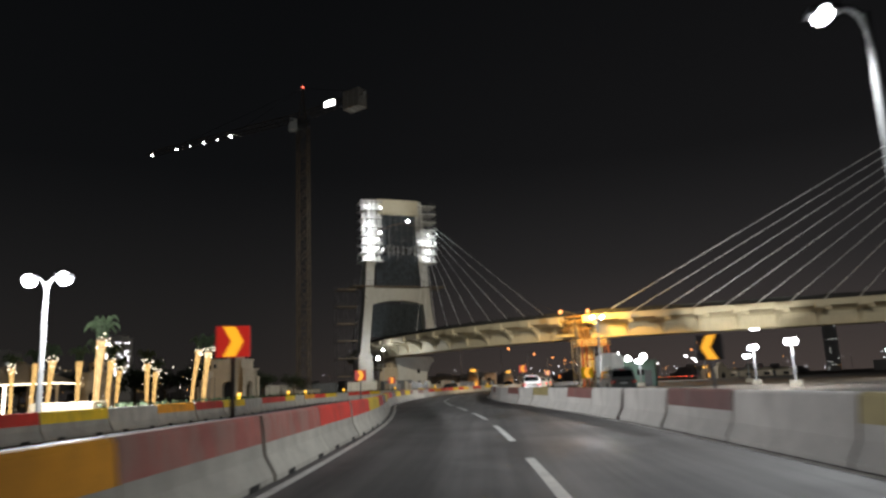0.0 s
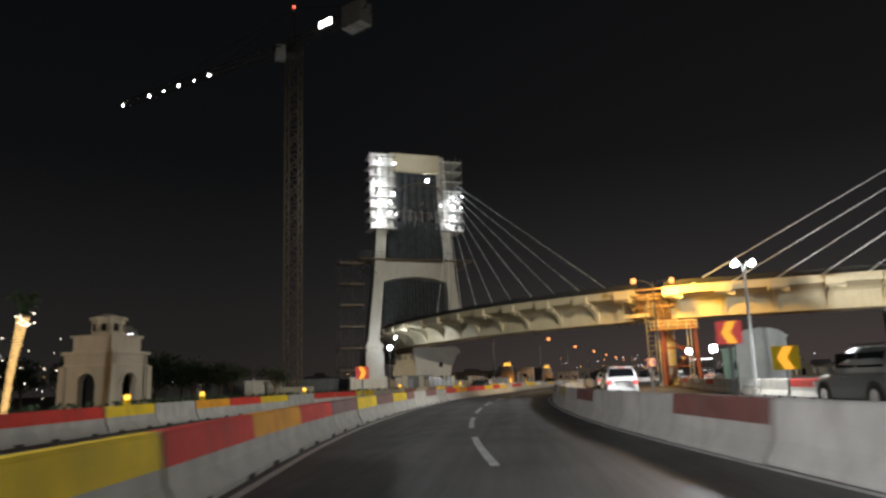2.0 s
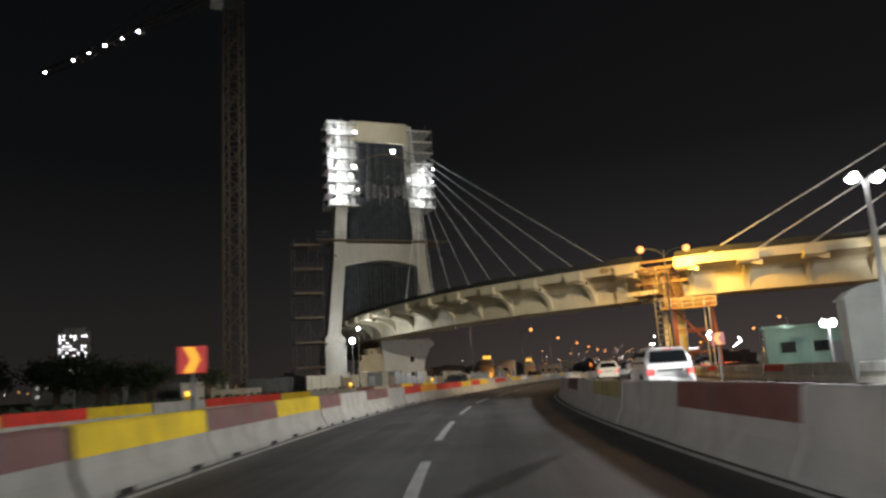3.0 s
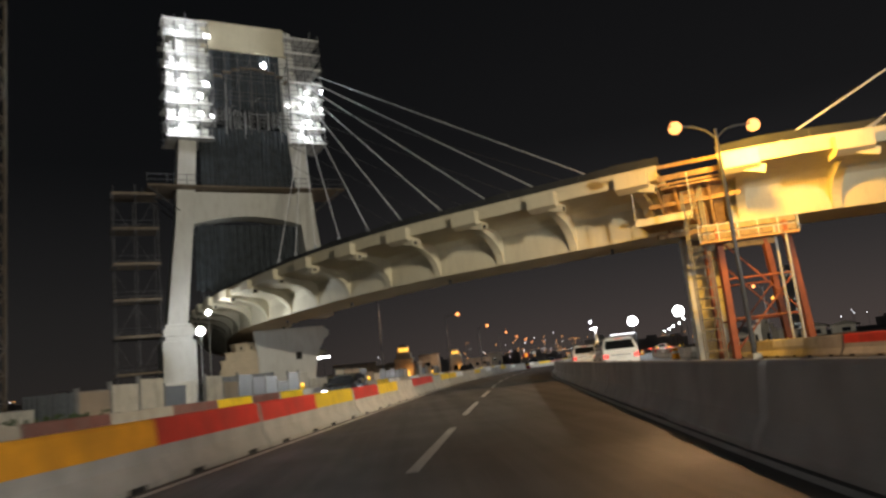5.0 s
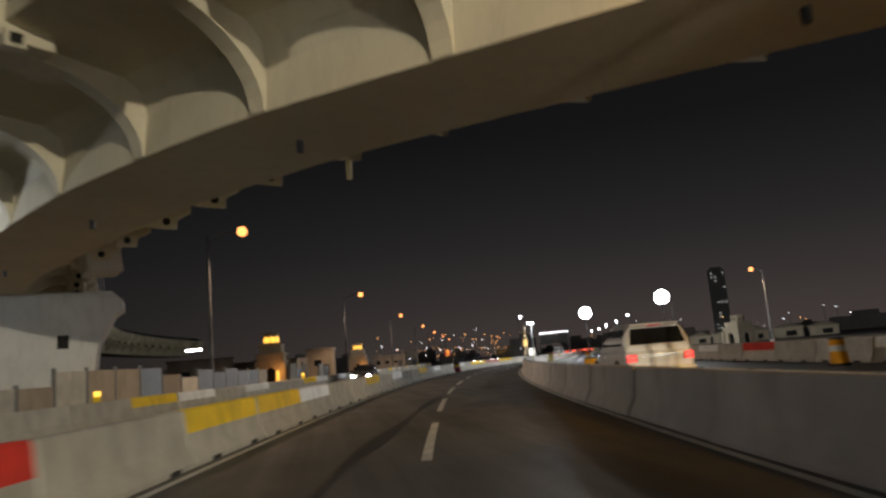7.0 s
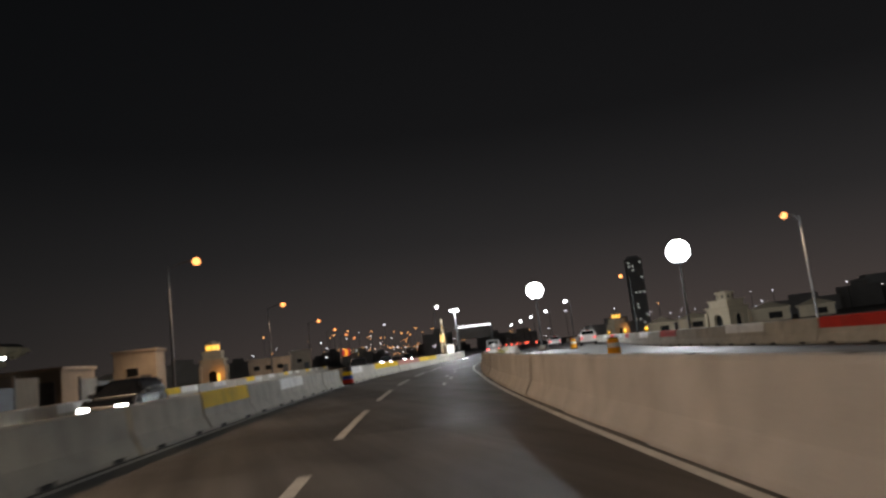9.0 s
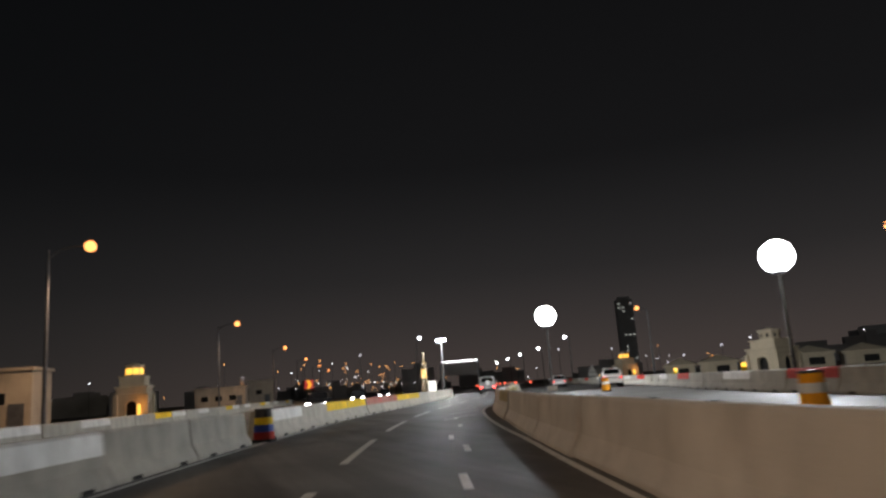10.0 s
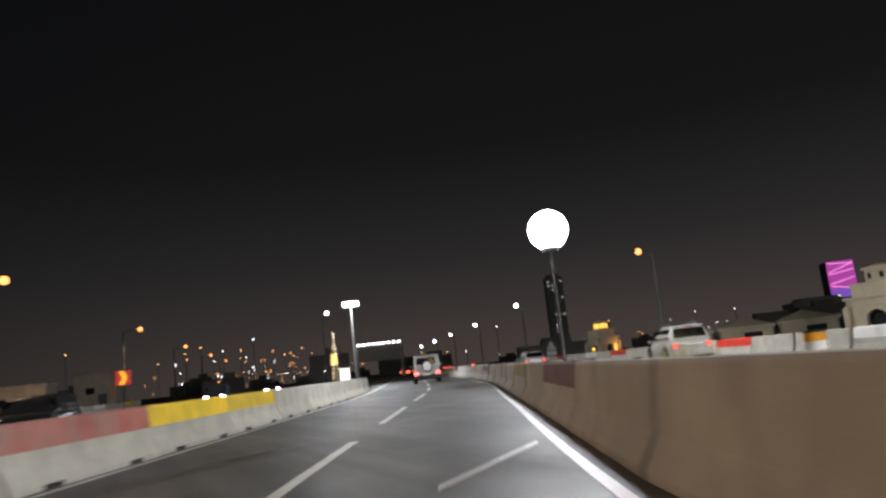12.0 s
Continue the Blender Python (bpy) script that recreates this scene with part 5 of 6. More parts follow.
site_house("site_cabin", (20.1, 85.6), -14, (2.7, 1.4, 3.75), PALE_GREEN, "pale greenish-white site cabin with a shallow arched roof", windows=0, arched=True)
site_house("site_office", (27.8, 110.5), -18, (5.4, 3.0, 3.2), TEAL_SHEET, "low teal site office with a pale roof edge", windows=2)
site_house("toll_building", (2.5, 214), -10, (9, 6, 2.8), DULL_PLASTER, "low cream building with a flat roof beside the lamps", windows=3, lit=True)
site_house("low_house", (-3.5, 205), 8, (6.5, 5, 3.3), DULL_PLASTER, "low reddish-cream house with dark windows", windows=2)
site_house("low_house", (9.2, 229), -8, (3.6, 3.6, 4.2), DULL_PLASTER, "small cream annexe beside the gatehouse", windows=1)
site_house("low_house", (24.0, 286), -8, (7, 5, 3.2), DULL_PLASTER, "low cream house along the far road", windows=3)
site_house("low_house", (31.0, 304), -8, (4, 4, 4.4), DULL_PLASTER, "small square cream house along the far road", windows=1)


def shipping_container(at, turn, mat, label, length=6.06):
    ob = thing("site_container", label, "container", "containers on the building site", at=pose(at[0], at[1], 0, 0, 0, turn))
    part("box", Mesh().box((0, 0, 1.32), (length, 2.44, 2.5)), mat, ob, bevel=0.02)
    for k in range(14):
        x = -length / 2 + 0.3 + (length - 0.6) * k / 13
        part("corrugation", Mesh().box((x, -1.235, 1.32), (0.16, 0.05, 2.2)), mat, ob)
    for sx in (-1, 1):
        part("corner_post", Mesh().box((sx * (length / 2 - 0.06), -1.22, 1.3), (0.16, 0.1, 2.56)), mat, ob)
    part("foot_rail", Mesh().box((0, 0, 0.06), (length, 2.3, 0.12)), DARK_STEEL, ob)
    return ob


for x, y, t, m, lab in ((-33, 152, 12, PALE_SHEET, "pale steel site container by the crane"), (-25.5, 156, 8, GREY_SHEET, "grey steel site container by the crane"),
                        (-38, 148, 20, GREY_SHEET, "dark grey steel site container"), (-18, 158.5, 20, PALE_SHEET, "white steel site container at the pylon's foot"),
                        (-10.5, 157.2, 24, GREY_SHEET, "grey steel site container below the deck"), (-46, 150, 5, PALE_SHEET, "white steel site container at the edge of the site")):
    shipping_container((x, y), t, m, lab)

# hoarding along the far verge
hoard = thing("site_hoarding", "row of grey and pale hoarding panels along the verge", "hoarding")
rnd = random.Random(21)
s = LEFT.near_y(118)
k = 0
while s < LEFT.near_y(206):
    a, b = LEFT.at(s, -4.5), LEFT.at(s + 2.3, -4.5)
    h = rnd.choice((1.5, 1.7, 1.9, 2.1))
    mid = (a + b) / 2
    if rnd.random() < 0.82:
        d = b - a
        part("panel", Mesh().box((mid.x, mid.y, h / 2 + 0.05), (0.1, 2.2, h), rz=math.atan2(-d.x, d.y)), rnd.choice((GREY_SHEET, CONCRETE, GREY_SHEET, DULL_PLASTER)), hoard)
        part("post", Mesh().box((a.x, a.y, h / 2 + 0.1), (0.14, 0.14, h + 0.2)), GREY_POST, hoard)
    s += 2.35
    k += 1

# pavilion with a lit eave among the palms
pav = thing("pavilion", "open tent-roofed pavilion with a white lit eave", "pavilion")
PVM = pose(-40, 82, 0, 0, 0, 12)
part("canopy", Mesh().add([PVM @ Vector(p) for p in ((-5, -3, 3.0), (5, -3, 3.0), (5, 3, 3.0), (-5, 3, 3.0), (0, 0, 5.4), (-5, -3, 2.9), (5, -3, 2.9), (5, 3, 2.9), (-5, 3, 2.9))],
                          [(0, 1, 4), (1, 2, 4), (2, 3, 4), (3, 0, 4), (0, 5, 6, 1), (1, 6, 7, 2), (2, 7, 8, 3), (3, 8, 5, 0), (8, 7, 6, 5)]), PLASTER, pav)
part("lit_eave", Mesh().box((0, -3.06, 2.92), (10, 0.06, 0.12), m=PVM).box((5.05, 0, 2.92), (0.06, 6, 0.12), m=PVM), STRING_W, pav, "white strip light along the eave")
for sx in (-4.8, 0, 4.8):
    for sy in (-2.8, 2.8):
        part("post", Mesh().box((sx, sy, 1.46), (0.22, 0.22, 2.92), m=PVM), STRING_W if sx == 0 and sy < 0 else PLASTER, pav)

# ---------------------------------------------------------------- palms wrapped in string lights
def palm(at, height, lean, label, seed, lit_head=True):
    rnd = random.Random(seed)
    ob = thing("palm_tree", label, "palm tree", "palms wrapped in string lights", at=pose(at[0], at[1], 0))
    bend = lambda z: Vector((lean[0] * (z / height) ** 1.6, lean[1] * (z / height) ** 1.6, z))
    rad = lambda z: 0.12 + 0.14 * (z / height) ** 4 + 0.04 * max(0, 1 - z / 0.8)
    tr = Mesh()
    rings = []
    for i in range(13):
        z = height * i / 12
        c = bend(z)
        rings.append([c + Vector((rad(z) * math.cos(2 * math.pi * j / 10), rad(z) * math.sin(2 * math.pi * j / 10), 0)) for j in range(10)])
    part("trunk", tr.sweep(rings), BARK, ob)
    z = 0.15
    while z < height - 0.1:
        c = bend(z)
        top = False
        ring = Mesh()
        r = rad(z) + 0.02
        ring.sweep([[c + Vector(((r + dr) * math.cos(2 * math.pi * j / 10), (r + dr) * math.sin(2 * math.pi * j / 10), dz + 0.02 * math.sin(j + z * 9))) for j in range(11)] for dr, dz in ((0, 0.035), (0.022, 0), (0, -0.035))], closed=False)
        part("light_turn", ring, STRING_W if top else STRING, ob)
        z += 0.125
    head = bend(height)
    for i in range(15):
        a = 2 * math.pi * i / 15 + rnd.uniform(-0.2, 0.2)
        up = rnd.uniform(0.9, 1.5)
        length = rnd.uniform(0.5, 0.95)
        fr = Mesh()
        prev = head
        side = Vector((-math.sin(a), math.cos(a), 0))
        for k in range(1, 9):
            t = k / 8
            p = head + Vector((math.cos(a) * length * t, math.sin(a) * length * t, up * math.sin(t * 2.0) - 0.35 * t * t))
            for sgn in (-1, 1):
                tip = (prev + p) / 2 + side * sgn * 0.3 * (1.15 - t) + Vector((0, 0, -0.22)) + (p - prev) * 0.6
                fr.add([prev, p, tip], [(0, 1, 2)])
            fr.bar(prev, p, 0.03, 0.03)
            prev = p
        part("frond", fr, FOLIAGE, ob)
    if lit_head:
        for i in range(26):
            d = Vector((rnd.gauss(0, 0.2), rnd.gauss(0, 0.2), rnd.uniform(-0.55, 0.3)))
            part("fairy_light", Mesh().ball(head + d, 0.05, n=6), STRING_W, ob)
    return ob


for k, (x, y, h, lx) in enumerate(((-14.0, 49.8, 4.5, 0.15), (-13.8, 64.4, 4.5, 0.35), (-18.4, 57.7, 3.9, 0.1), (-21.5, 65.0, 4.2, 0.2), (-19.3, 75.6, 5.3, 0.6), (-26.0, 64.7, 4.3, 0.2), (-25.3, 67.5, 4.3, 0.0),
                                   (-22.5, 73.6, 4.2, -0.1), (-23.7, 77.5, 3.6, 0.1), (-26.5, 76.0, 3.8, 0.15), (-32.0, 72.0, 4.6, 0.2), (-36.5, 76.0, 4.4, -0.2), (-42.0, 80.0, 4.6, 0.2))):
    palm((x, y), h, (lx, 0.1), "palm with its trunk wrapped in warm string lights", 40 + k, lit_head=k % 4 != 2)
point_lamp("palm_glow", (-19, 66, 3.2), 110, (1.0, 0.68, 0.3), 0.6)
point_lamp("palm_glow", (-33, 76, 3.2), 90, (1.0, 0.68, 0.3), 0.6)

# low hedge and dark trees behind
def tree(at, height, spread, label, seed):
    rnd = random.Random(seed)
    ob = thing("tree", label, "tree", "dark trees beyond the road", at=pose(at[0], at[1], 0))
    tr = Mesh().tube((0, 0, 0), (0.1, 0, height * 0.45), 0.2, 0.12, n=7)
    limbs = []
    for i in range(7):
        a = 2 * math.pi * i / 7 + rnd.uniform(-0.3, 0.3)
        end = Vector((math.cos(a) * spread * rnd.uniform(0.4, 0.75), math.sin(a) * spread * rnd.uniform(0.4, 0.75), height * rnd.uniform(0.6, 0.88)))
        tr.tube((0.05, 0, height * rnd.uniform(0.25, 0.45)), end, 0.09, 0.03, n=5)
        limbs.append(end)
    part("trunk", tr, BARK, ob)
    crown = Mesh()
    for end in limbs + [Vector((0, 0, height * 0.85))]:
        for j in range(120):
            d = Vector((rnd.gauss(0, 1), rnd.gauss(0, 1), rnd.gauss(0, 0.7)))
            p = end + d * spread * 0.24
            a = Vector((rnd.gauss(0, 1), rnd.gauss(0, 1), rnd.gauss(0, 1))).normalized() * 0.22
            b = a.orthogonal().normalized() * 0.12
            crown.add([p - a, p + b, p + a, p - b], [(0, 1, 2, 3)])
    part("crown", crown, FOLIAGE, ob)
    return ob


t0 = tree((-48, 128), 5.6, 3.2, "dark bushy tree beyond the verge", 5)
rnd = random.Random(11)
for x, y, k in ((-42, 133, 0.95), (-38, 127, 0.8), (-54, 135, 1.1), (-34, 137, 0.85), (-60, 130, 1.05), (-46, 140, 1.15), (-66, 138, 1.1), (-30, 131, 0.7), (-73, 132, 1.0), (-52, 122, 0.8), (-57, 126, 0.9), (-63, 124, 0.85), (-69, 128, 0.95), (-44, 125, 0.85), (-36, 133, 0.8), (-50, 131, 1.0), (-33, 126, 0.7), (-40, 138, 1.0), (-80, 136, 1.1), (-26, 136, 0.7)):
    c = copy_thing(t0, pose(x, y, 0, 0, 0, rnd.uniform(0, 360)))
    c.scale = (k * rnd.uniform(0.9, 1.15), k * rnd.uniform(0.9, 1.15), k)
hedge = Mesh()
for k in range(2600):
    u = rnd.random()
    c = LEFT.at(LEFT.near_y(40) + u * (LEFT.near_y(116) - LEFT.near_y(40)), -2.4 + rnd.gauss(0, 0.4))
    z = rnd.uniform(0.1, 0.95)
    a = Vector((rnd.gauss(0, 1), rnd.gauss(0, 1), rnd.gauss(0, 1))).normalized() * 0.13
    b = a.orthogonal().normalized() * 0.08
    p = Vector((c.x, c.y, z))
    hedge.add([p - a, p + b, p + a, p - b], [(0, 1, 2, 3)])
alone("hedge", hedge, FOLIAGE, "low dark clipped hedge behind the far barrier", "hedge", kind="stuff")

# ---------------------------------------------------------------- chevron signs, barrels, small signs
def chevron(at, turn, label, flip=False, size=0.78, z=1.75, sheet=None):
    ob = thing("chevron_sign", label, "road sign", "chevron signs on the bends", at=pose(at[0], at[1], 0, 0, 0, turn))
    part("post", Mesh().box((0, 0.05, z / 2), (0.06, 0.05, z)), GREY_POST, ob)
    # Red panel and amber arrow emit, standing in for returned headlight.
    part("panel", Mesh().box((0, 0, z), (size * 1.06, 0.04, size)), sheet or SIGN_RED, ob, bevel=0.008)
    k = -1 if flip else 1
    h = size / 2 * 0.96
    w = size * 0.24
    pts = [(-w * 1.3, h), (w * 0.3, h), (w * 1.35, 0), (w * 0.3, -h), (-w * 1.3, -h), (-w * 0.2, 0)]
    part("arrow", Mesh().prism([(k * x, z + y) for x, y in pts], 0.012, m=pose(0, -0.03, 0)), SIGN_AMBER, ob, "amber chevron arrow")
    part("foot", Mesh().box((0, 0.05, 0.06), (0.5, 0.5, 0.12)), RUBBER, ob, bevel=0.02)
    return ob


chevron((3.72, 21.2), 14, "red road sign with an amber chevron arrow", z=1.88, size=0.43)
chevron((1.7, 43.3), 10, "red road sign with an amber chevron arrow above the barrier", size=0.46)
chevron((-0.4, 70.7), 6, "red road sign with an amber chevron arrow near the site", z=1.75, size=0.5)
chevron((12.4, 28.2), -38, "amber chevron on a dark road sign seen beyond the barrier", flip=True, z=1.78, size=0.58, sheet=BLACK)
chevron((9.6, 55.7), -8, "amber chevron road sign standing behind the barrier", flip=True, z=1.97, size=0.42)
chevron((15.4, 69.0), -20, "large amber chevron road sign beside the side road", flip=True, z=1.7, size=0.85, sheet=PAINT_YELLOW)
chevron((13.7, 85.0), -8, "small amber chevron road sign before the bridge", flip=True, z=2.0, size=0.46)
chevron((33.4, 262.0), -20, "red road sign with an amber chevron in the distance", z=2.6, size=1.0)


def barrel(at, label, mats, z=0.0):
    ob = thing("traffic_barrel", label, "traffic barrel", "traffic barrels", at=pose(at[0], at[1], z))
    part("base", Mesh().tube((0, 0, 0), (0, 0, 0.08), 0.36, n=16), RUBBER, ob)
    hs = (0.08, 0.28, 0.48, 0.68, 0.88)
    for i, (a, b) in enumerate(zip(hs, hs[1:])):
        part("stripe", Mesh().tube((0, 0, a), (0, 0, b), 0.30 - 0.018 * i, 0.288 - 0.018 * i, n=16), mats[i % len(mats)], ob)
    part("rim", Mesh().tube((0, 0, 0.88), (0, 0, 0.93), 0.25, n=16), BLACK, ob)
    return ob


barrel((22.75, 195.7), "traffic barrel striped red, blue, yellow and black between barrier blocks", (PAINT_RED, PAINT_BLUE, PAINT_YELLOW, BLACK))
for x, y in ((26.5, 146.0), (19.5, 150.5), (47.2, 217.5), (33.0, 186.0)):
    barrel((x, y), "orange and white traffic barrel by the side road", (PAINT_ORANGE, PAINT_ORANGE, PAINT_WHITE, PAINT_ORANGE))


def beacon(s, side, line, mat, label):
    p = line.at(s, side)
    ob = thing("warning_beacon", label, "warning lamp", "beacons on the barriers")
    part("housing", Mesh().box((p.x, p.y, 0.96), (0.22, 0.16, 0.2)), PAINT_YELLOW, ob, bevel=0.02)
    part("lens", Mesh().tube((p.x, p.y, 1.05), (p.x, p.y, 1.22), 0.11, n=10), mat, ob)
    return ob


AMBER = glow("amber_beacon", (1.0, 0.5, 0.05), 1.4)
for y in (52, 66, 74, 88, 108, 134, 150, 176):
    beacon(LEFT.near_y(y), 0.0, LEFT, AMBER, "yellow warning lamp on the far concrete barrier")
warn = thing("warning_sign", "small white triangular road sign on a post", "road sign")
part("post", Mesh().tube((91.5, 295.1, 0), (91.5, 295.1, 3.0), 0.05, n=8), STEEL, warn)
part("triangle", Mesh().prism([(-0.8, 1.75), (0.8, 1.75), (0, 3.1)], 0.04, m=pose(91.5, 295.0, 0, 0, 0, -30)), PAINT_WHITE, warn)
part("plate", Mesh().box((91.5, 295.0, 1.3), (1.5, 0.04, 0.6), rz=-0.5), PAINT_WHITE, warn)
gan = thing("sign_gantry", "distant overhead sign frame with a row of white lamps on top", "gantry")
GA, GB = Vector((78.8, 347.6, 0)), Vector((87.2, 343.4, 0))
for q in (GA, GB):
    part("post", Mesh().box((q.x, q.y, 3.4), (0.45, 0.45, 6.8)), STEEL, gan)
for z, h in ((6.55, 0.5), (5.6, 0.35), (4.7, 0.35), (3.8, 0.35)):
    part("beam", Mesh().bar(GA + Vector((0, 0, z)), GB + Vector((0, 0, z)), 0.3, h), FAR_WALL, gan)
part("board", Mesh().bar(GA + Vector((0, 0.4, 5.2)), GB + Vector((0, 0.4, 5.2)), 0.15, 2.6), FAR_WALL, gan)
for k in range(9):
    q = GA.lerp(GB, (k + 0.5) / 9)
    part("gantry_lamp", Mesh().box((q.x, q.y - 0.2, 7.15), (0.62, 0.2, 0.34), rz=-0.46), FAR_WHITE, gan)
minaret = thing("lit_tower", "slender tower hung with strings of small warm and white lights", "tower")
TX, TY = 70.0, 334.0
part("shaft", Mesh().tube((TX, TY, 0), (TX, TY, 6.4), 0.75, 0.5, n=8), PLASTER, minaret)
part("spire", Mesh().tube((TX, TY, 6.4), (TX, TY, 9.4), 0.42, 0.06, n=8), PLASTER, minaret)
part("lit_band", Mesh().tube((TX, TY, 3.4), (TX, TY, 5.4), 0.68, 0.58, n=8), STRING, minaret, "warm lit band round the shaft")
rnd = random.Random(31)
for mat, n in ((STRING_W, 26), (STRING, 16)):
    dots = Mesh()
    for k in range(n):
        z = rnd.uniform(1.0, 9.2)
        r = 0.85 - 0.08 * z
        dots.ball((TX + rnd.uniform(-r, r), TY - 0.5, z), rnd.uniform(0.07, 0.13), n=5)
    part("light_string", dots, mat, minaret)
kiosk = thing("lit_kiosk", "small white glowing kiosk beside the lit tower", "kiosk")
part("body", Mesh().box((70.6, 330.0, 1.3), (1.5, 1.2, 2.5)), SIGN_PALE, kiosk, "white glowing panel", bevel=0.05)
part("roof", Mesh().box((70.6, 330.0, 2.62), (1.9, 1.6, 0.12)), WHITE_WALL, kiosk)
# scattered string lights among the palms
rnd = random.Random(77)
for name, mat, n, lab in (("string_lights", STRING_W, 46, "scattered white fairy lights hung among the palms"), ("string_lights", STRING, 24, "scattered amber fairy lights hung among the palms")):
    dots = Mesh()
    for k in range(n):
        cx, cy = rnd.choice(((-24.5, 84), (-24.0, 86), (-30, 88), (-38, 86), (-44, 88)))
        dots.ball((cx + rnd.gauss(0, 1.6), cy + rnd.gauss(0, 2.0), rnd.uniform(0.4, 5.0)), rnd.uniform(0.03, 0.06), n=5)
    alone(name, dots, mat, lab, "string lights", kind="stuff")


def market_tent(at, turn, size, label):
    """A small sheet-walled stall with a peaked canvas roof."""
    ob = thing("market_tent", label, "tent", "tents across the side road", at=pose(at[0], at[1], 0, 0, 0, turn))
    w, h = size
    for sx in (-1, 1):
        for sy in (-1, 1):
            part("post", Mesh().box((sx * w / 2, sy * w / 2, h / 2), (0.12, 0.12, h)), GREY_POST, ob)
    part("side_sheet", Mesh().box((0, -w / 2 + 0.03, h * 0.5), (w - 0.1, 0.04, h * 0.94)), PLASTER, ob)
    part("side_sheet", Mesh().box((-w / 2 + 0.03, 0, h * 0.5), (0.04, w - 0.1, h * 0.94)), PLASTER, ob)
    part("opening", Mesh().box((w * 0.12, -w / 2, h * 0.42), (w * 0.34, 0.05, h * 0.5)), HOLE_SHADE, ob)
    e = w / 2 + 0.2
    part("canopy", Mesh().add([(-e, -e, h), (e, -e, h), (e, e, h), (-e, e, h), (0, 0, h + 1.0), (-e, -e, h - 0.25), (e, -e, h - 0.25), (e, e, h - 0.25), (-e, e, h - 0.25)],
                              [(0, 1, 4), (1, 2, 4), (2, 3, 4), (3, 0, 4), (0, 5, 6, 1), (1, 6, 7, 2), (2, 7, 8, 3), (3, 8, 5, 0), (8, 7, 6, 5)]), PLASTER, ob)
    return ob


for x, y, w, h in ((88.0, 263.5, 4.2, 1.7), (91.5, 259.5, 5.0, 1.8), (95.5, 255.5, 5.2, 1.9), (99.5, 251.0, 5.6, 2.0), (103.5, 246.0, 5.0, 1.8)):
    market_tent((x, y), -42, (w, h), "pale canvas tent with a peaked roof across the side road")
for y in (206, 222, 240, 262):
    beacon(ROAD.near_y(y), 14.5, ROAD, AMBER, "yellow warning lamp on the outer concrete barrier")

# a tuft of dry grass growing over the barrier in the bend
rnd = random.Random(5)
tuft = Mesh()
for k in range(90):
    p = ROAD.at(ROAD.near_y(213.0) + rnd.gauss(0, 0.7), 3.95 + rnd.gauss(0, 0.1))
    h = rnd.uniform(0.8, 1.2)
    d = Vector((rnd.gauss(0, 0.16), rnd.gauss(0, 0.16), 0))
    b = Vector((p.x, p.y, 0))
    tuft.add([b + Vector((-0.02, 0, 0)), b + Vector((0.02, 0, 0)), b + d + Vector((0, 0, h))], [(0, 1, 2)])
alone("dry_grass", tuft, DRY_GRASS, "tuft of dry yellow grass behind the barrier", "grass", kind="stuff")

# ---------------------------------------------------------------- vehicles
def loft(sections, mat_name=None):
    """Rings across the car from rear to front: (y, half width low, half width high, z low, z high, round)."""
    rings = []
    for y, wl, wh, zl, zh, r in sections:
        rings.append([(-wl, y, zl), (wl, y, zl), (wl + 0.01, y, zl + (zh - zl) * 0.45), (wh, y, zh - r), (wh - r, y, zh), (-wh + r, y, zh), (-wh, y, zh - r), (-wl - 0.01, y, zl + (zh - zl) * 0.45)])
    return Mesh().sweep(rings)


def wheel(parent, x, y, r, width):
    tyre = part("wheel", Mesh().tube((x - width / 2, y, r), (x + width / 2, y, r), r, n=22), RUBBER, parent, bevel=0.02)
    side = 1 if x > 0 else -1
    part("rim", Mesh().tube((x + side * (width / 2 - 0.02), y, r), (x + side * (width / 2 + 0.015), y, r), r * 0.64, n=16), CHROME, tyre)
    return tyre


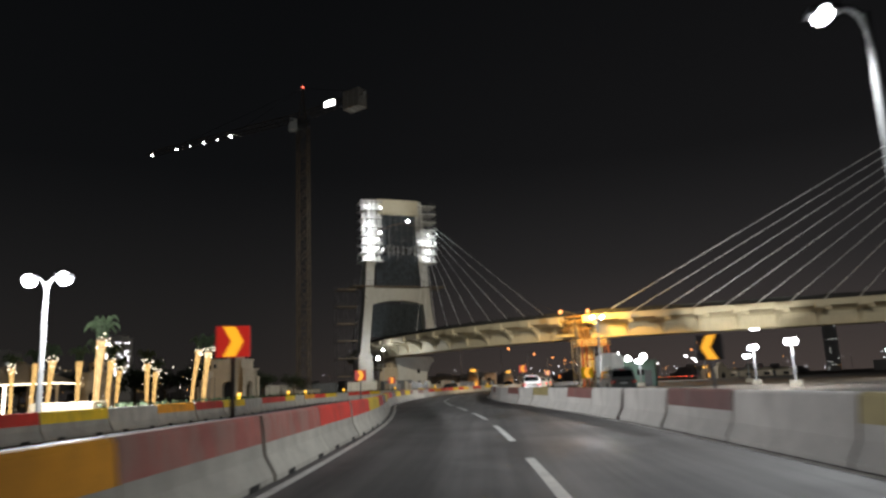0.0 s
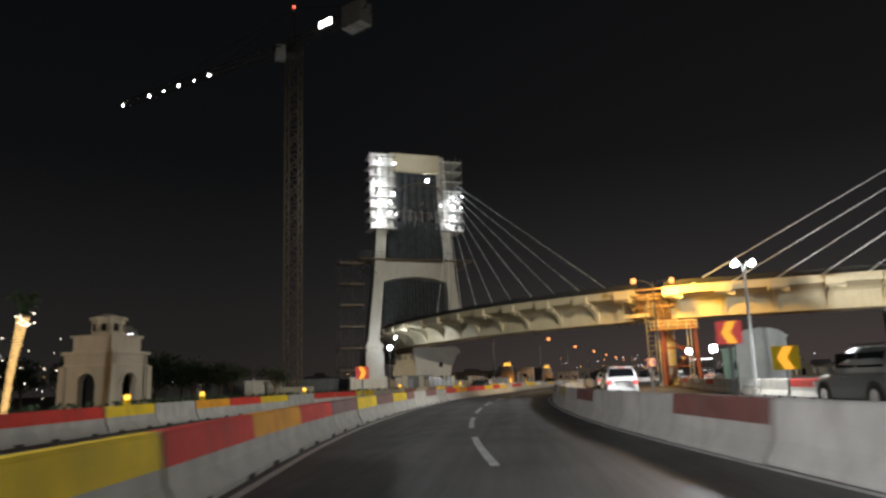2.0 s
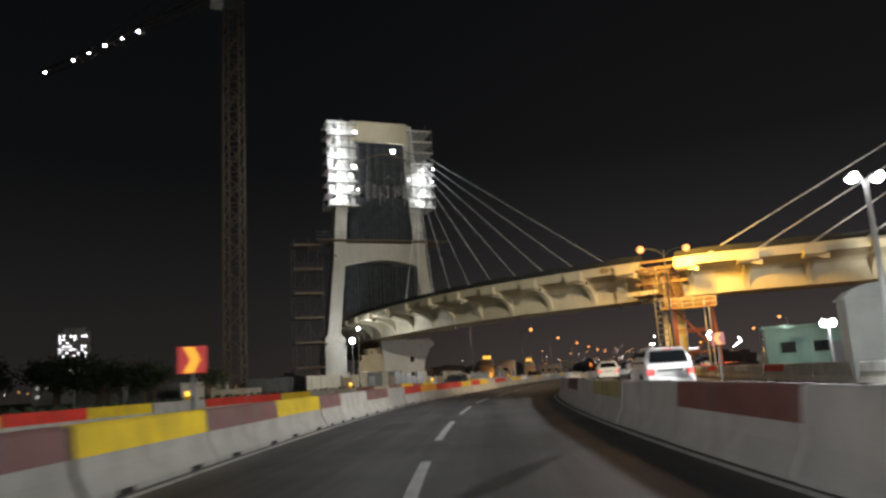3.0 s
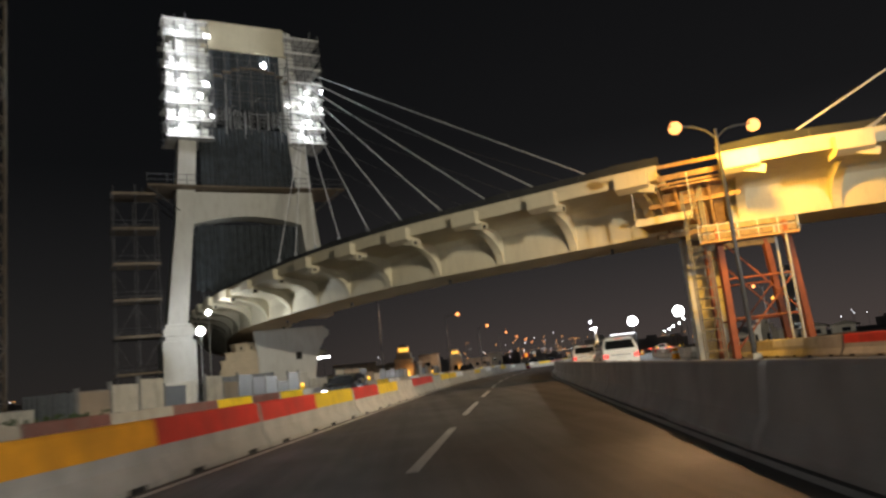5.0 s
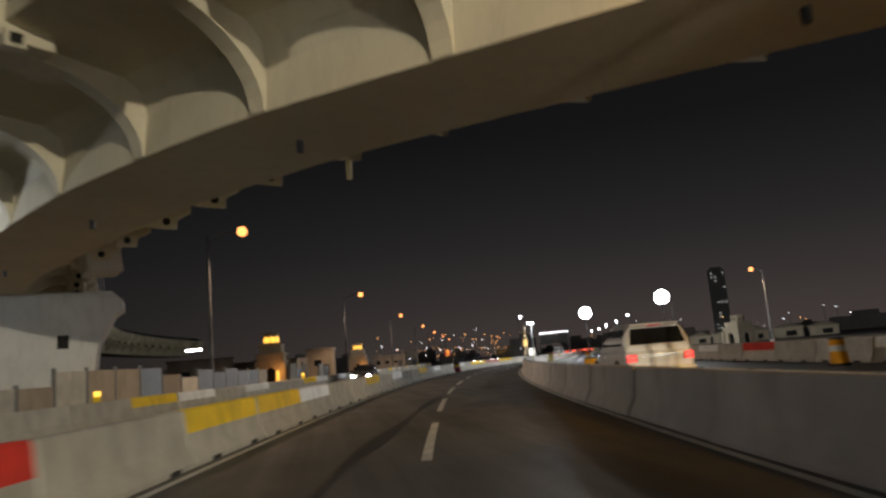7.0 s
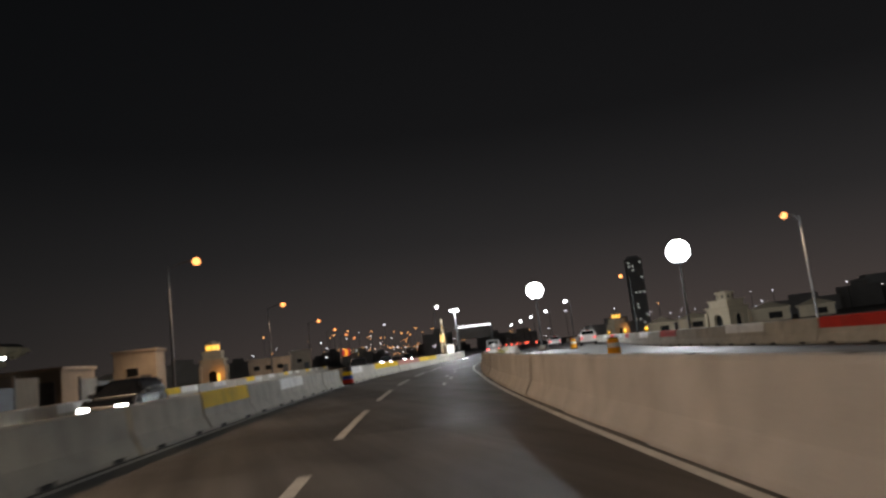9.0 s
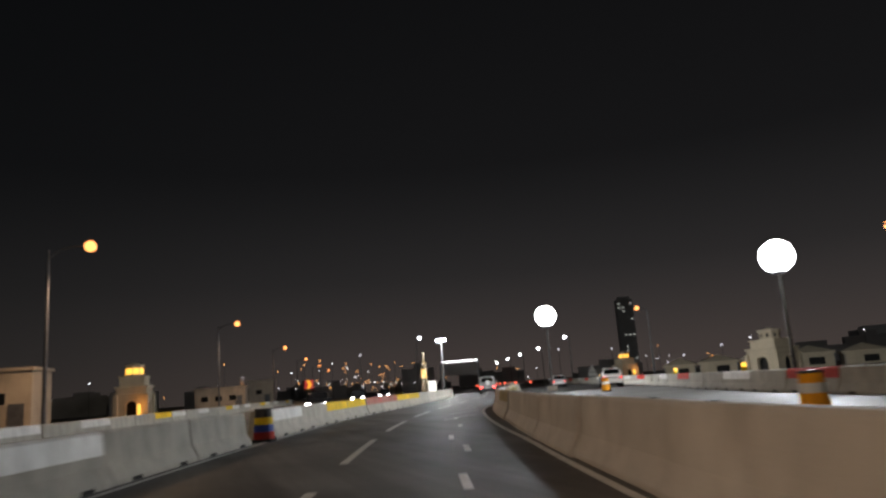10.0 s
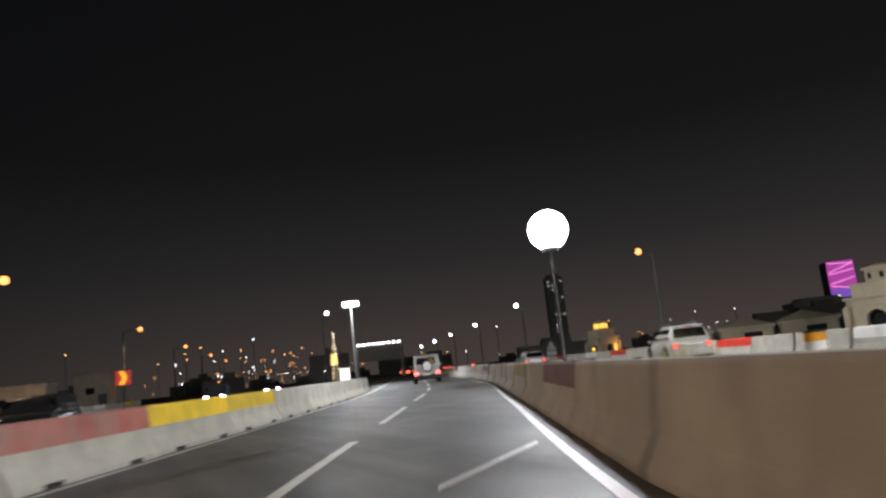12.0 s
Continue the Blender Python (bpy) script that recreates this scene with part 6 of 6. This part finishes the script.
def suv(at, turn, paint, label, length=4.95, width=1.95, height=1.86, boxy=False, brake=1.0, headlights=False, rack=False, name="suv"):
    """A tall car that points along local +y."""
    ob = thing(name, label, "car", "vehicles on the roads", at=pose(at[0], at[1], 0, 0, 0, turn))
    L, W, H = length / 2, width / 2, height
    belt = H * 0.60
    if boxy:
        low = [(-L, W * 0.93, W * 0.95, 0.42, belt, 0.05), (-L + 0.12, W * 0.97, W * 0.97, 0.36, belt + 0.02, 0.06), (L - 1.45, W * 0.97, W * 0.97, 0.36, belt + 0.02, 0.06), (L - 0.15, W * 0.95, W * 0.93, 0.4, belt - 0.06, 0.06), (L, W * 0.9, W * 0.88, 0.46, belt - 0.14, 0.05)]
        cab = [(-L + 0.03, W * 0.95, W * 0.90, belt - 0.03, H - 0.05, 0.07), (-L + 0.2, W * 0.955, W * 0.90, belt - 0.03, H, 0.08), (L - 2.0, W * 0.955, W * 0.89, belt - 0.03, H, 0.08), (L - 1.62, W * 0.95, W * 0.88, belt - 0.03, H - 0.08, 0.08), (L - 1.42, W * 0.93, W * 0.90, belt - 0.03, belt + 0.05, 0.03)]
    else:
        low = [(-L, W * 0.86, W * 0.88, 0.50, belt - 0.12, 0.08), (-L + 0.14, W * 0.96, W * 0.95, 0.34, belt, 0.09), (-L + 0.8, W, W * 0.98, 0.30, belt + 0.03, 0.09), (L - 1.5, W, W * 0.98, 0.30, belt, 0.1), (L - 0.35, W * 0.96, W * 0.9, 0.32, belt - 0.12, 0.12), (L, W * 0.82, W * 0.76, 0.42, belt - 0.28, 0.1)]
        cab = [(-L + 0.10, W * 0.90, W * 0.86, belt - 0.04, belt + 0.04, 0.03), (-L + 0.34, W * 0.92, W * 0.78, belt - 0.04, H - 0.12, 0.1), (-L + 0.62, W * 0.93, W * 0.78, belt - 0.04, H - 0.02, 0.12), (L - 2.55, W * 0.93, W * 0.78, belt - 0.04, H, 0.13), (L - 1.95, W * 0.92, W * 0.74, belt - 0.04, H - 0.12, 0.12), (L - 1.15, W * 0.90, W * 0.82, belt - 0.04, belt + 0.02, 0.03)]
    part("body", loft(low), paint, ob, smooth=False, bevel=0.03)
    part("cabin", loft(cab), paint, ob, bevel=0.03)
    # glass
    zc, gh = (belt + H) / 2 - 0.02, (H - belt) * 0.62
    tilt = 0.0 if boxy else 0.34
    rear_y = -L + 0.02 if boxy else -L + 0.20
    m = pose(0, rear_y, zc, -math.degrees(tilt) if not boxy else 0, 0, 0)
    part("rear_window", Mesh().prism([(-W * 0.76, -gh / 2), (W * 0.76, -gh / 2), (W * 0.68, gh / 2), (-W * 0.68, gh / 2)], 0.05, m=m), CAR_GLASS, ob, "dark tinted rear window")
    for sx in (-1, 1):
        x = sx * (W * 0.945 if boxy else W * 0.875)
        ms = pose(x, 0, zc, sx * (-3 if boxy else -11), 0, 90)
        ends = ((-L + 0.45, -0.55), (-0.45, 0.62)) if not boxy else ((-L + 0.3, -0.75), (-0.65, 0.3))
        for a, b in ends + (((0.72 if not boxy else 0.4), (L - 1.75)),):
            part("side_window", Mesh().prism([(a, -gh / 2), (b, -gh / 2), (b - (0.25 if b > 0.65 and not boxy else 0.03), gh / 2), (a + 0.05, gh / 2)], 0.06, m=ms), CAR_GLASS, ob)
        # lamps
        zl = belt - (0.22 if not boxy else 0.33)
        if boxy:
            part("tail_lamp", Mesh().box((sx * W * 0.82, -L - 0.03, 0.66), (0.28, 0.05, 0.18)), BRAKE_RED if brake else PAINT_RED, ob, "red tail lamp")
        else:
            lm = pose(sx * W * 0.78, -L + 0.03, zl, 0, 0, sx * 14)
            lamp = part("tail_lamp", Mesh().prism([(-0.15, -0.10), (0.15, -0.09), (0.15, 0.11), (-0.12, 0.09)], 0.10, m=lm), PAINT_RED, ob, "red tail lamp")
            for z in (-0.06, 0.055):
                part("lit_strip", Mesh().box((0, -0.055, z), (0.22, 0.02, 0.045), m=lm), DIM_RED if brake else PAINT_RED, lamp)
            part("clear_strip", Mesh().box((0, -0.055, 0.0), (0.24, 0.016, 0.03), m=lm), PLATE, lamp)
        part("headlamp", Mesh().box((sx * W * 0.70, L - 0.07, belt - 0.36), (0.36, 0.2, 0.16)), HEAD if headlights else CHROME, ob, bevel=0.02)
        mir = part("mirror", Mesh().box((sx * (W + 0.12), L - 1.75, belt + 0.08), (0.22, 0.12, 0.18)), paint, ob, bevel=0.03)
        part("reflector", Mesh().box((sx * W * 0.78, -L - 0.015, 0.52), (0.22, 0.03, 0.06)), PAINT_RED, ob)
        for wy in (-L + 0.95, L - 0.95):
            part("wheel_arch", Mesh().tube((sx * (W - 0.12), wy, 0.42), (sx * (W + 0.02), wy, 0.42), 0.45, n=20), BLACK, ob)
        for y in (-L + 0.95, L - 0.95):
            wheel(ob, sx * (W - 0.11), y, 0.385, 0.26)
        part("door_handle", Mesh().box((sx * (W * 0.985), 0.05, belt - 0.16), (0.03, 0.2, 0.035)), CHROME, ob)
    part("bumper", Mesh().box((0, -L - 0.04, 0.50), (width * 0.94, 0.18, 0.24)), BLACK if boxy else paint, ob, bevel=0.03)
    part("number_plate", Mesh().box((0, -L - (0.14 if boxy else 0.03), 0.62 if boxy else belt - 0.30), (0.52, 0.02, 0.12)), PLATE, ob, "blank pale number plate")
    part("front_grille", Mesh().box((0, L - 0.02, belt - 0.42), (width * 0.5, 0.06, 0.22)), BLACK, ob)
    if boxy:
        sw = part("spare_wheel", Mesh().tube((0.05, -L - 0.02, belt - 0.02), (0.05, -L - 0.20, belt - 0.02), 0.38, n=24), RUBBER, ob, "spare wheel with a pale cover", bevel=0.03)
        part("wheel_cover", Mesh().tube((0.05, -L - 0.2, belt - 0.02), (0.05, -L - 0.215, belt - 0.02), 0.31, n=24), CAR_WHITE, sw)
        part("roof_gutter", Mesh().box((0, -0.45, H + 0.01), (width * 0.86, length * 0.66, 0.03)), BLACK, ob)
    else:
        part("tailgate_trim", Mesh().box((0, -L - 0.012, belt - 0.17), (width * 0.5, 0.03, 0.06)), CHROME, ob)
        part("spoiler", Mesh().box((0, -L + 0.36, H - 0.07), (width * 0.68, 0.26, 0.04)), paint, ob, bevel=0.01)
        part("high_brake_lamp", Mesh().box((0, -L + 0.24, H - 0.10), (0.36, 0.03, 0.04)), PAINT_RED, ob)
    if rack:
        for sx in (-1, 1):
            part("roof_rail", Mesh().bar((sx * W * 0.66, -L + 0.7, H + 0.07), (sx * W * 0.66, L - 2.3, H + 0.07), 0.05, 0.05), BLACK, ob)
    part("underside", Mesh().box((0, 0, 0.34), (width * 0.8, length * 0.92, 0.2)), BLACK, ob)
    return ob


def along(y, side, line=ROAD):
    s0 = line.near_y(y)
    p, d = line.at(s0, side), line.way(s0)
    return (p.x, p.y), math.degrees(math.atan2(-d.x, d.y))


t = along(252.0, -1.0)[1]
suv((53.5, 254.5), t, CAR_SILVER, "boxy pale off-road car with a spare wheel on its back", length=4.6, width=1.88, height=1.95, boxy=True, name="off_road_car")
t = along(144.2, 9.0)[1]
suv((18.9, 145.0), t, CAR_WHITE, "large white sport utility car with lit tail lamps", name="sport_utility_car")
t = along(123.0, 6.0)[1]
suv((16.5, 128.2), t, CAR_WHITE, "white sport utility car beside the shoring frame", name="sport_utility_car")
t = along(228.0, 8.6)[1]
suv((56.4, 231.8), t, CAR_WHITE, "white estate car with red brake lamps on", length=4.7, width=1.84, height=1.72, rack=True, name="estate_car")
t = along(84.0, 6.0)[1]
suv((12.2, 88.6), t, CAR_WHITE, "white sport utility car driving before the bridge", name="sport_utility_car")
t = along(63.0, 7.0)[1]
suv((17.0, 66.0), t, CAR_GREY, "dark grey sport utility car with dark windows", length=4.9, width=1.94, height=1.88, brake=0, rack=True, name="sport_utility_car")
p, t = along(262.0, 9.0)
suv(p, t, CAR_SILVER, "silver car with lit tail lamps far along the side road", length=4.6, width=1.8, height=1.5, name="far_car")
for x, y, lab in ((30.2, 234.5, "dark car with glaring white headlamps, oncoming"), (13.0, 188.0, "dark car with white headlamps, oncoming behind the barrier"),
                  (1.5, 133.0, "dark oncoming car with lit headlamps below the bridge"), (40.5, 268.0, "oncoming car with lit headlamps beyond the bend"), (50.0, 292.0, "far oncoming car with lit headlamps")):
    s0 = LEFT.near_y(y)
    d = LEFT.way(s0)
    suv((x, y), math.degrees(math.atan2(-d.x, d.y)) + 180, CAR_DARK, lab, length=4.7, width=1.84, height=1.5, brake=0, headlights=True, name="oncoming_car")

# ---------------------------------------------------------------- distance
def high_rise(at, size, label, seed, share, mat=WINDOW_LIT, turn=0, cell=3.4, first=1):
    rnd = random.Random(seed)
    ob = thing("high_rise", label, "building", "far buildings", at=pose(at[0], at[1], 0, 0, 0, turn))
    w, d, h = size
    part("wall", Mesh().box((0, 0, h / 2), (w, d, h)), FAR_HAZY, ob)
    part("roof", Mesh().box((0, 0, h + 0.8), (w * 0.7, d * 0.7, 1.6)), FAR_HAZY, ob)
    for k in range(first - 1, int(h / cell) - 1):
        for i in range(int(w / cell)):
            if rnd.random() < share:
                part("window", Mesh().box((-w / 2 + cell * (i + 0.6), -d / 2 - 0.05, cell * (k + 1)), (cell * 0.40, 0.1, cell * 0.34)), mat, ob)
    return ob


high_rise((250, 524), (9, 8, 42), "slim dark high-rise with scattered lit windows", 3, 0.3, turn=-25, cell=2.2)
high_rise((-166, 344), (12, 12, 29), "half-lit building with many small white lamps", 4, 0.42, mat=FAR_WHITE, turn=26, cell=1.35, first=9)
high_rise((-178, 350), (14, 12, 12), "low building with white lamps in the distance", 8, 0.35, turn=20)
high_rise((-205, 300), (34, 14, 22), "far apartment block with rows of lit windows", 5, 0.26, turn=32)
high_rise((-250, 330), (26, 14, 30), "far apartment block with lit windows", 6, 0.22, turn=32)
high_rise((330, 430), (26, 18, 13), "dark far building with a few red lamps", 7, 0.07, mat=FAR_RED, turn=-35)
led = thing("led_tower", "far tower with a pink and violet glowing front", "building")
LM = pose(379, 450, 0, 0, 0, -38)
part("wall", Mesh().box((0, 6, 17.0), (13.2, 12, 34.0), m=LM), FAR_WALL, led)
part("pink_screen", Mesh().box((0, -0.1, 26.6), (13, 0.2, 14.4), m=LM), PINK, led, "pink glowing screen")
part("violet_screen", Mesh().box((0, -0.1, 16.2), (13, 0.2, 6.2), m=LM), VIOLET, led, "violet glowing screen")
for a, b in (((-6, 33), (6, 32.2)), ((6, 32.2), (-6, 28)), ((-6, 27), (6, 29)), ((6, 25), (-6, 22)), ((-6, 21), (6, 19))):
    part("light_line", Mesh().bar(LM @ Vector((a[0], -0.3, a[1])), LM @ Vector((b[0], -0.3, b[1])), 0.2, 0.3), PINK_LINE, led)

rnd = random.Random(77)
far_o, far_w, far_r, far_p = Mesh(), Mesh(), Mesh(), Mesh()
for k in range(120):
    y = rnd.uniform(340, 900)
    c = 12 + 0.235 * (y - 173) + rnd.gauss(0, 1) * (14 + 0.05 * (y - 340))
    z = rnd.choice((9.5, 9.8, 10.2, 9.6, 3.0, 4.5))
    (far_o if rnd.random() < 0.72 else far_w).ball((c, y, z), 0.13 + 0.00026 * (y - 300), n=6)
    far_p.tube((c, y, 0), (c, y, z), 0.08, n=4)
for k in range(90):
    a = rnd.uniform(-1.15, 0.30)
    d = rnd.uniform(240, 620)
    p = (5 - d * math.sin(-a), 120 + d * math.cos(a), rnd.uniform(3, 9))
    (far_w if rnd.random() < 0.55 else far_o).ball(p, 0.0006 * d, n=6)
    far_p.tube((p[0], p[1], 0), p, 0.08, n=4)
for k in range(60):
    a = rnd.uniform(0.34, 1.05)
    d = rnd.uniform(240, 600)
    p = (20 + d * math.sin(a), 130 + d * math.cos(a), rnd.uniform(3, 12))
    (far_w if rnd.random() < 0.62 else far_o).ball(p, 0.00055 * d, n=6)
    far_p.tube((p[0], p[1], 0), p, 0.08, n=4)
for k in range(26):
    y = rnd.uniform(300, 520)
    c = ROAD.at(ROAD.near_y(min(y, 470)), rnd.uniform(-3, 9))
    far_r.ball((c.x, c.y, 0.8), 0.2, n=6)
alone("distant_orange_lamps", far_o, FAR_ORANGE, "many far orange street lamps near the horizon", "lights", kind="stuff")
alone("distant_white_lamps", far_w, FAR_WHITE, "many far white lamps near the horizon", "lights", kind="stuff")
alone("distant_tail_lamps", far_r, FAR_RED, "red tail lamps of far traffic", "lights", kind="stuff")
alone("distant_lamp_posts", far_p, DARK_STEEL, "thin posts of the far lamps", "lamp posts", kind="stuff")
low = Mesh()
for k in range(70):
    a = rnd.uniform(-1.2, 1.1)
    d = rnd.uniform(260, 520)
    w, h = rnd.uniform(8, 22), rnd.uniform(3, 7.5)
    low.box((8 + d * math.sin(a), 120 + d * math.cos(a), h / 2), (w, 10, h), rz=-a)
    low.box((8 + d * math.sin(a) + 1, 120 + d * math.cos(a), h + 0.8), (w * 0.4, 5, 1.6), rz=-a)
alone("distant_houses", low, FAR_WALL, "low dark houses along the horizon", "houses", kind="stuff")
